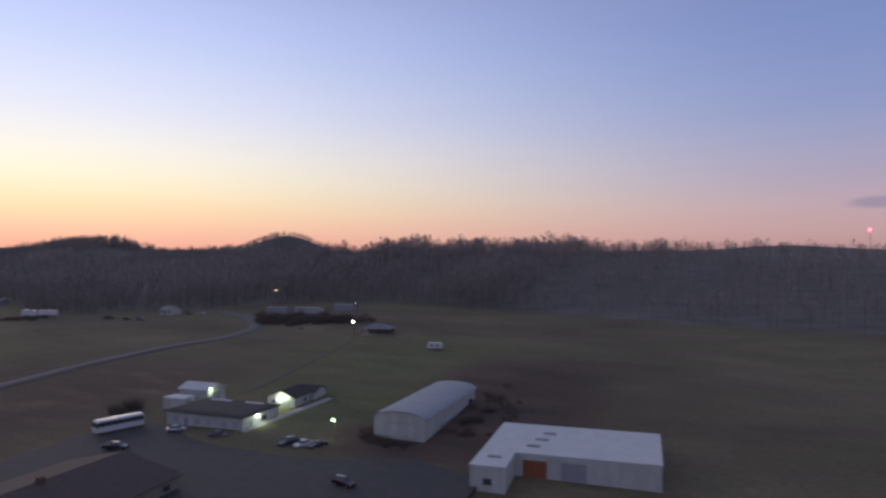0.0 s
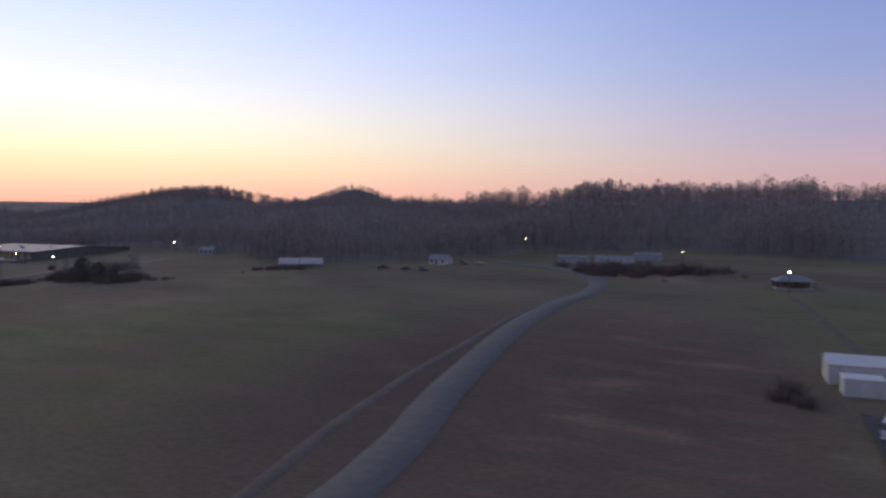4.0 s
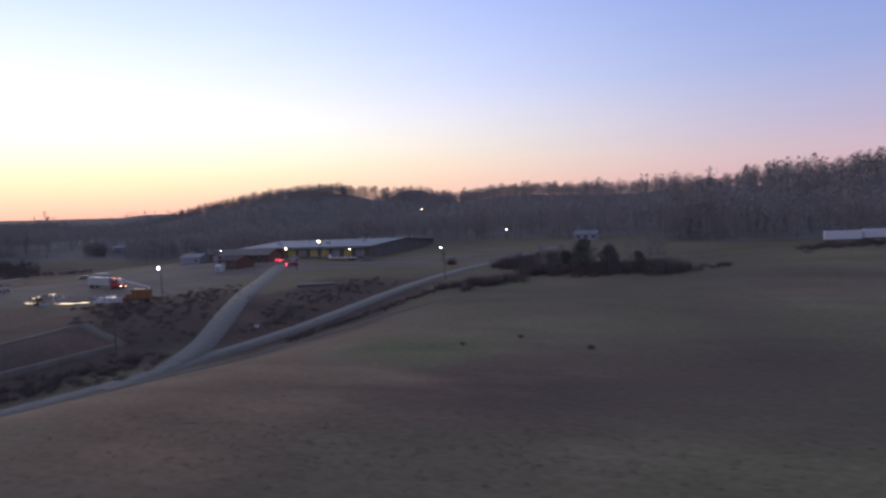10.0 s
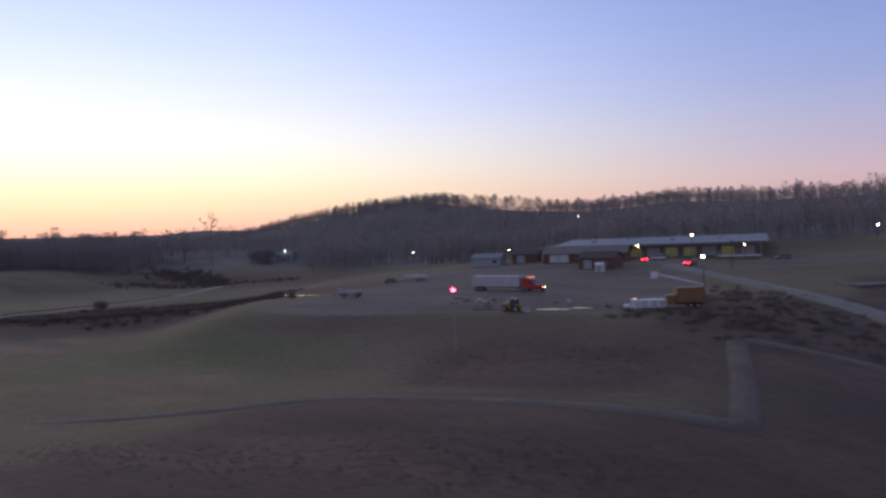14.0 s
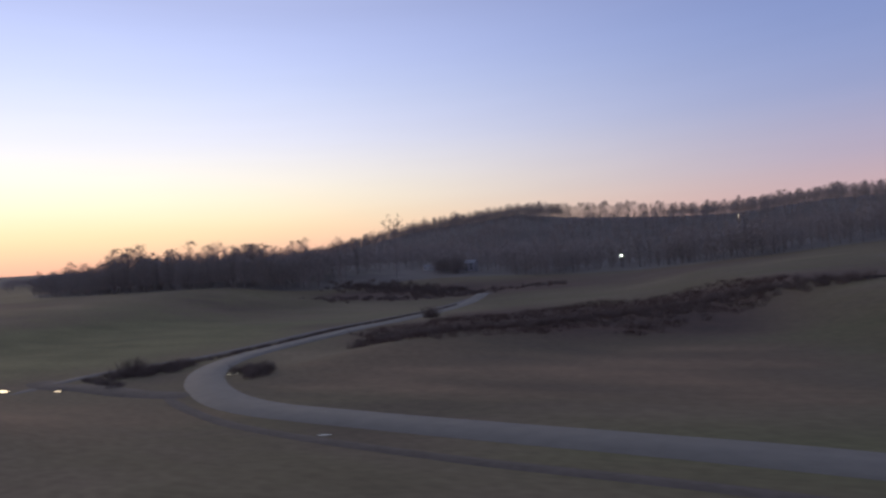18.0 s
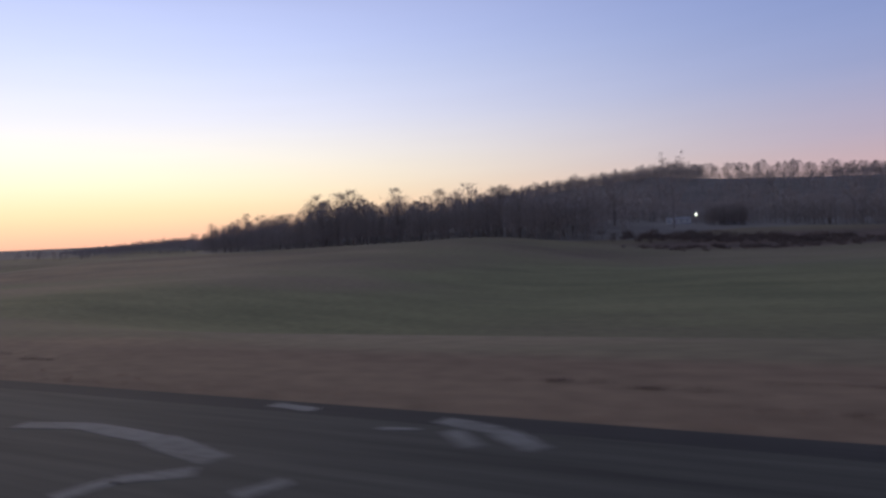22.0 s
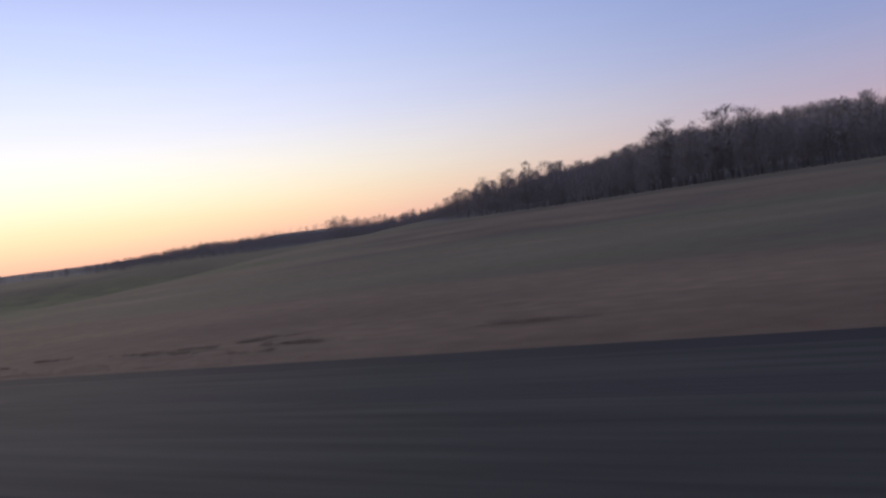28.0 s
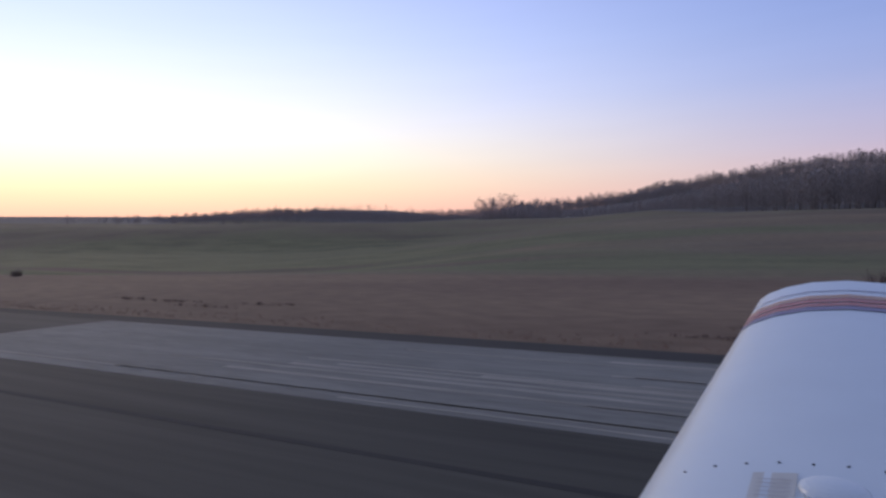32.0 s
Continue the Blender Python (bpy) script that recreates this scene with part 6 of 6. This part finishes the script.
# ---- the low wing of a light aircraft, standing on its main wheel at the end of the landing roll ----
M_WING = material("white_aircraft_paint", (0.55, 0.62, 0.655), 0.35, vary=0.05, scale=2)
M_STRIPE_RED = material("faded_red_stripe", (0.36, 0.13, 0.11), 0.45, vary=0.1)
M_STRIPE_TAN = material("faded_tan_stripe", (0.42, 0.26, 0.17), 0.45, vary=0.1)
M_STRIPE_BLUE = material("dark_blue_stripe", (0.17, 0.15, 0.24), 0.45, vary=0.1)
WING = (397.9, 1.39, 2.92)
FOIL = [(0, 0), (0.012, 0.028), (0.05, 0.058), (0.12, 0.088), (0.22, 0.112), (0.35, 0.122), (0.5, 0.112), (0.68, 0.080), (0.85, 0.040), (1, 0.004)]


def wing_point(d, u, up=0.0):
    """A place on the wing's upper side: d metres out from the seat, u of the chord behind the leading edge."""
    chord = 1.72 - 0.105 * (d - 0.9)
    lead = 0.36 - 0.108 * (d - 2.0)
    h = np.interp(u, [p[0] for p in FOIL], [p[1] for p in FOIL])
    return (lead - chord * u, -d, -0.82 + 0.135 * (d - 2.0) + chord * h + up)


def wing_under(d, u):
    x, y, z = wing_point(d, u)
    chord = 1.72 - 0.105 * (d - 0.9)
    return (x, y, -0.82 + 0.135 * (d - 2.0) - chord * 0.045 * math.sin(math.pi * min(1, u * 1.02)) ** 0.6 - 0.002)


wing = new("aircraft_wing")
wing.matrix_basis = pose(*WING)
tagged(wing, "white low aircraft wing with red and blue pinstripes", "aircraft wing")
us = [p[0] for p in FOIL]
ring = lambda d: [wing_point(d, u) for u in us] + [wing_under(d, u) for u in reversed(us[1:-1])]
rows = [ring(d) for d in (0.75, 1.5, 2.2, 3.0, 3.8, 4.42)]
sh = Shape()
for a, b in zip(rows, rows[1:]):
    n, k = len(sh.v), len(a)
    sh.v += a + b
    sh.f += [(n + i, n + (i + 1) % k, n + k + (i + 1) % k, n + k + i) for i in range(k)]
sh.face(rows[0])
skin = part("wing_skin", sh, M_WING, wing)
for p in skin.data.polygons:
    p.use_smooth = True
tip = Shape()
last = rows[-1]
for f0, f1 in ((0, 0.45), (0.45, 0.8), (0.8, 1.0)):
    def tuck(f):
        mid = -0.82 + 0.135 * 2.42 + 0.03
        return [(p[0] - 0.10 * f * f * (1 - 0.6 * i / len(last)), -4.43 - 0.2 * math.sin(f * math.pi / 2), mid + (p[2] - mid) * math.cos(f * math.pi / 2 * 0.96)) for i, p in enumerate(last)]
    a, b = tuck(f0), tuck(f1)
    n, k = len(tip.v), len(a)
    tip.v += a + b
    tip.f += [(n + i, n + (i + 1) % k, n + k + (i + 1) % k, n + k + i) for i in range(k)]
cap = part("wing_tip", tip, M_WING, wing, "white rounded moulded tip")
for p in cap.data.polygons:
    p.use_smooth = True
for d0, d1, mat in ((3.95, 4.03, M_STRIPE_TAN), (3.86, 3.94, M_STRIPE_RED), (3.77, 3.84, M_STRIPE_RED), (3.69, 3.76, M_STRIPE_BLUE)):
    band = Shape()
    for u0, u1 in zip(us[:-1], us[1:]):
        band.face([wing_point(d0, u0, 0.004), wing_point(d0, u1, 0.004), wing_point(d1, u1, 0.004), wing_point(d1, u0, 0.004)])
    part("stripe", band, mat, wing, "painted pinstripe")
joint = Shape()
for u0, u1 in zip(us[1:-1], us[2:]):
    joint.face([wing_point(4.13, u0, 0.004), wing_point(4.13, u1, 0.004), wing_point(4.146, u1, 0.004), wing_point(4.146, u0, 0.004)])
part("tip_joint", joint, M_STRIPE_BLUE, wing, "dark joint line")
rivet = Shape().ball((0, 0, 0), 0.0045, 6, 4, 0.5).mesh("rivet", M_TYRE)
for i in range(14):
    shared("rivet", rivet, wing, Matrix.Translation(wing_point(1.95, 0.085 + 0.05 * i, 0.002)))
cx, cy, cz = wing_point(1.81, 0.315)
part("fuel_cap", Shape().ball((cx, cy, cz), 0.078, 20, 10, 0.34), M_WING, wing, "round raised white fuel cap")
board = Shape()
board.face([wing_point(1.72, 0.20, 0.003), wing_point(1.72, 0.265, 0.003), wing_point(1.89, 0.265, 0.003), wing_point(1.89, 0.20, 0.003)])
placard = part("placard", board, M_WHITE, wing, "small grey placard with unreadable lines")
for i in range(6):
    d = 1.735 + 0.022 * i
    part("text_bar", Shape().face([wing_point(d, 0.208, 0.005), wing_point(d, 0.257, 0.005), wing_point(d + 0.004, 0.257, 0.005), wing_point(d + 0.004, 0.208, 0.005)]), M_BOXGREY, placard)
gear = part("landing_gear_leg", Shape().tube((-0.5, -1.35, -0.95), (-0.5, -1.3, -2.62), 0.05, 0.04, 10), M_METAL, wing, "steel main gear leg")
part("wheel", Shape().tube((-0.5, -1.42, -2.72), (-0.5, -1.24, -2.72), 0.2, 0.2, 16), M_TYRE, wing)


# ---- brush, hedges, grass ----
def thicket_arrays(seed, n=60):
    """A clump of bare stems, one metre high."""
    rnd = random.Random(seed)
    tris = []
    for _ in range(n):
        a, r = rnd.uniform(0, 6.283), math.sqrt(rnd.random()) * 0.55
        p = Vector((math.cos(a) * r, math.sin(a) * r, -0.05))
        q = p + Vector((rnd.gauss(0, 0.22) + p.x * 0.35, rnd.gauss(0, 0.22) + p.y * 0.35, rnd.uniform(0.45, 1.0)))
        w = Vector((rnd.gauss(0, 1), rnd.gauss(0, 1), 0)).normalized() * rnd.uniform(0.012, 0.03)
        tris.append((p - w, p + w, q))
        for _ in range(2):
            m = p.lerp(q, rnd.uniform(0.35, 0.9))
            e = m + Vector((rnd.gauss(0, 0.18), rnd.gauss(0, 0.18), rnd.uniform(0.0, 0.22)))
            tris.append((m - w * 0.6, m + w * 0.6, e))
    return np.array([[tuple(p) for p in t] for t in tris])


THICKET = [thicket_arrays(300 + i) for i in range(5)]
BUSH_MESH = [soup(t, "stem_clump", M_BRUSH) for t in THICKET]


def brush_patch(name, spots, label, mat, stock):
    rnd = random.Random(7 + len(spots))
    out = []
    for x, y, size in spots:
        a = rnd.uniform(0, 6.283)
        c, s = math.cos(a), math.sin(a)
        rot = np.array([[c * size * 1.2, s * size * 1.2, 0], [-s * size * 1.2, c * size * 1.2, 0], [0, 0, size]])
        out.append(stock[rnd.randrange(len(stock))] @ rot + np.array([x, y, height(x, y)]))
    tagged(new(name, soup(np.concatenate(out), name, mat)), label, "brush", kind="stuff")


def along(line, gap, spread, size, seed):
    rnd = random.Random(seed)
    spots = []
    for (xa, ya), (xb, yb) in zip(line, line[1:]):
        n = max(1, int(math.hypot(xb - xa, yb - ya) / gap))
        for i in range(n):
            u = (i + rnd.random()) / n
            spots.append((xa + (xb - xa) * u + rnd.gauss(0, spread), ya + (yb - ya) * u + rnd.gauss(0, spread), rnd.uniform(*size)))
    return spots


# real brambles, thickened to stand for the shaded face of the slope too
brush_patch("hedge", along([(20, -122), (4, -114), (-14, -136), (-48, -157), (-75, -150)], 0.32, 3.4, (0.7, 1.9), 1) + along([(14, -110), (-10, -124), (-40, -140)], 0.3, 5.5, (0.8, 2.2), 2),
            "dark bramble hedge that also stands for a shaded slope face", M_BRUSH, THICKET)
brush_patch("roadside_brush", along([(-214, -40), (-220, -60), (-227, -85), (-231, -104)], 0.3, 2.4, (0.8, 2.0), 3) + along([(-222, -112), (-212, -134), (-196, -166)], 0.4, 4.6, (0.5, 1.3), 4) + along([(-239.5, -133), (-239, -150), (-240, -170), (-246, -184)], 0.33, 4.4, (0.5, 1.2), 41) + along([(-252.6, -127), (-262, -152), (-273.5, -180)], 0.3, 1.1, (0.5, 1.1), 43) + along([(-276, -178), (-290, -184)], 0.3, 4, (1.5, 3.5), 44) + along([(-280, -213), (-294, -237)], 0.3, 4.5, (2, 5), 45) + along([(-205, -118), (-196, -140), (-188, -150)], 0.5, 5.5, (0.5, 1.2), 42)
            + along([(-295, -200), (-317, -203), (-338, -206)], 0.24, 4.5, (1.6, 4.4), 5) + along([(-338, -206), (-352, -212)], 0.8, 4, (0.8, 2.0), 59) + along([(-205, -112), (-196, -128), (-180, -128)], 0.6, 4.5, (0.9, 1.8), 6),
            "dark roadside brush of bare stems", M_BRUSH, THICKET)
brush_patch("field_brush", along([(41, -71), (37, -74), (38.4, -82)], 0.2, 1.6, (0.8, 1.9), 7) + along([(30, -63.5), (44, -68.4)], 0.3, 0.7, (0.4, 0.8), 57) + along([(13, -74.5), (20, -80)], 0.3, 1.2, (0.8, 1.8), 58) + along([(-375, -244), (-388, -246), (-402, -249)], 0.6, 2.6, (1.2, 2.4), 8)
            + along([(-690, -142), (-694, -160), (-690, -180)], 1.0, 4, (1.0, 2.6), 9) + along([(-668, -137), (-674, -131), (-683, -131)], 0.25, 1.6, (0.6, 1.5), 19) + along([(-520, -294), (-545, -289), (-574, -294)], 0.3, 7, (1.6, 4.6), 29),
            "low dark brush in the fields", M_BRUSH, THICKET)
brush_patch("field_brush", along([(382.5, -38.8), (387, -38), (391.5, -37.3)], 0.3, 1.4, (0.3, 0.85), 18) + along([(38.6, -82), (38.6, -112), (40.4, -140), (42.8, -165), (45, -212)], 0.4, 0.5, (0.4, 0.9), 55) + along([(150, -288), (123, -292), (96, -276), (67, -262)], 0.3, 6, (1.0, 2.8), 51) + along([(134, -248), (65, -252), (21, -276)], 0.7, 5, (0.8, 2.0), 52) + along([(99, -50.5), (107, -51.5)], 0.6, 0.9, (0.3, 0.7), 28),
            "scattered brush along a field hollow", M_BRUSH, THICKET)
for x, y, tall in ((-255.8, -223, 3.2), (-332.5, -108.7, 1.0), (-318, -115, 0.8), (-309, -108, 0.7), (455, -30, 0.7), (39.5, -73.5, 3.4), (15, -78, 2.2), (31.8, -167.2, 4.0), (-596, -135, 4.2), (-594, -131, 3.4), (-598, -128, 3.0)):
    ob = thing("bush", "dark bare bush standing in dry grass", "bush", x, y, x * 7 % 360, "single bushes")
    for k in range(3):
        p = shared("stem_clump", BUSH_MESH[k], ob, pose(0.18 * tall * (k - 1), 0.12 * tall * (k % 2), 0, 0, 0, 120 * k))
        p.scale = (tall * 0.9, tall * 0.9, tall)

# dead grass tufts on the runway verge
def tuft_arrays(seed):
    rnd = random.Random(seed)
    tris = []
    for _ in range(9):
        p = Vector((rnd.gauss(0, 0.10), rnd.gauss(0, 0.10), -0.02))
        q = p + Vector((rnd.gauss(0, 0.12), rnd.gauss(0, 0.12), rnd.uniform(0.12, 0.3)))
        w = Vector((rnd.gauss(0, 1), rnd.gauss(0, 1), 0)).normalized() * 0.012
        tris.append((p - w, p + w, q))
    return np.array([[tuple(p) for p in t] for t in tris])


TUFT = [tuft_arrays(700 + i) for i in range(5)]
brush_patch("dead_brush", along([(-140, -40), (-165, -46), (-200, -52)], 0.026, 4.6, (0.5, 1.2), 61) + along([(-153, -94), (-170, -95), (-196, -92)], 0.026, 6.5, (0.5, 1.2), 62) + along([(-290, -52), (-330, -54), (-368, -60)], 0.12, 7, (0.8, 1.6), 63),
            "low reddish dead brush in a rough field", M_DEADBRUSH, TUFT)
rnd = random.Random(42)
spots = []
for _ in range(5200):
    x, s = rnd.uniform(-62, 30), rnd.uniform(100, 205)
    if ((x + 14) / 44) ** 2 + ((s - 150 + 0.35 * (x + 14)) / 46) ** 2 + 0.5 * noise.noise((x * 0.06, s * 0.06, 4)) < 1:
        spots.append((x, -s, rnd.uniform(2.2, 5.4)))
brush_patch("bramble_field", spots, "dark low brambles covering a rough hillside", M_DEADBRUSH, TUFT)
rnd = random.Random(43)
spots = []
for _ in range(64):
    x, s = rnd.uniform(60, 430), 16.4 + 3.5 * rnd.random() ** 1.5
    spots += [(x + rnd.gauss(0, 0.9), -s + rnd.gauss(0, 0.12), rnd.uniform(0.25, 0.6)) for _ in range(26)]
brush_patch("dead_brush", spots, "dark dead weeds scattered in the verge", M_DEADBRUSH, TUFT)
rnd = random.Random(44)
spots = []
for _ in range(5000):
    s = 14.75 + 1.6 * rnd.random() ** 2
    spots.append((rnd.uniform(60, 520), -s, rnd.uniform(0.2, 0.55)))
brush_patch("verge_grass", spots, "short dead brown grass along the runway edge", M_STRAW, TUFT)
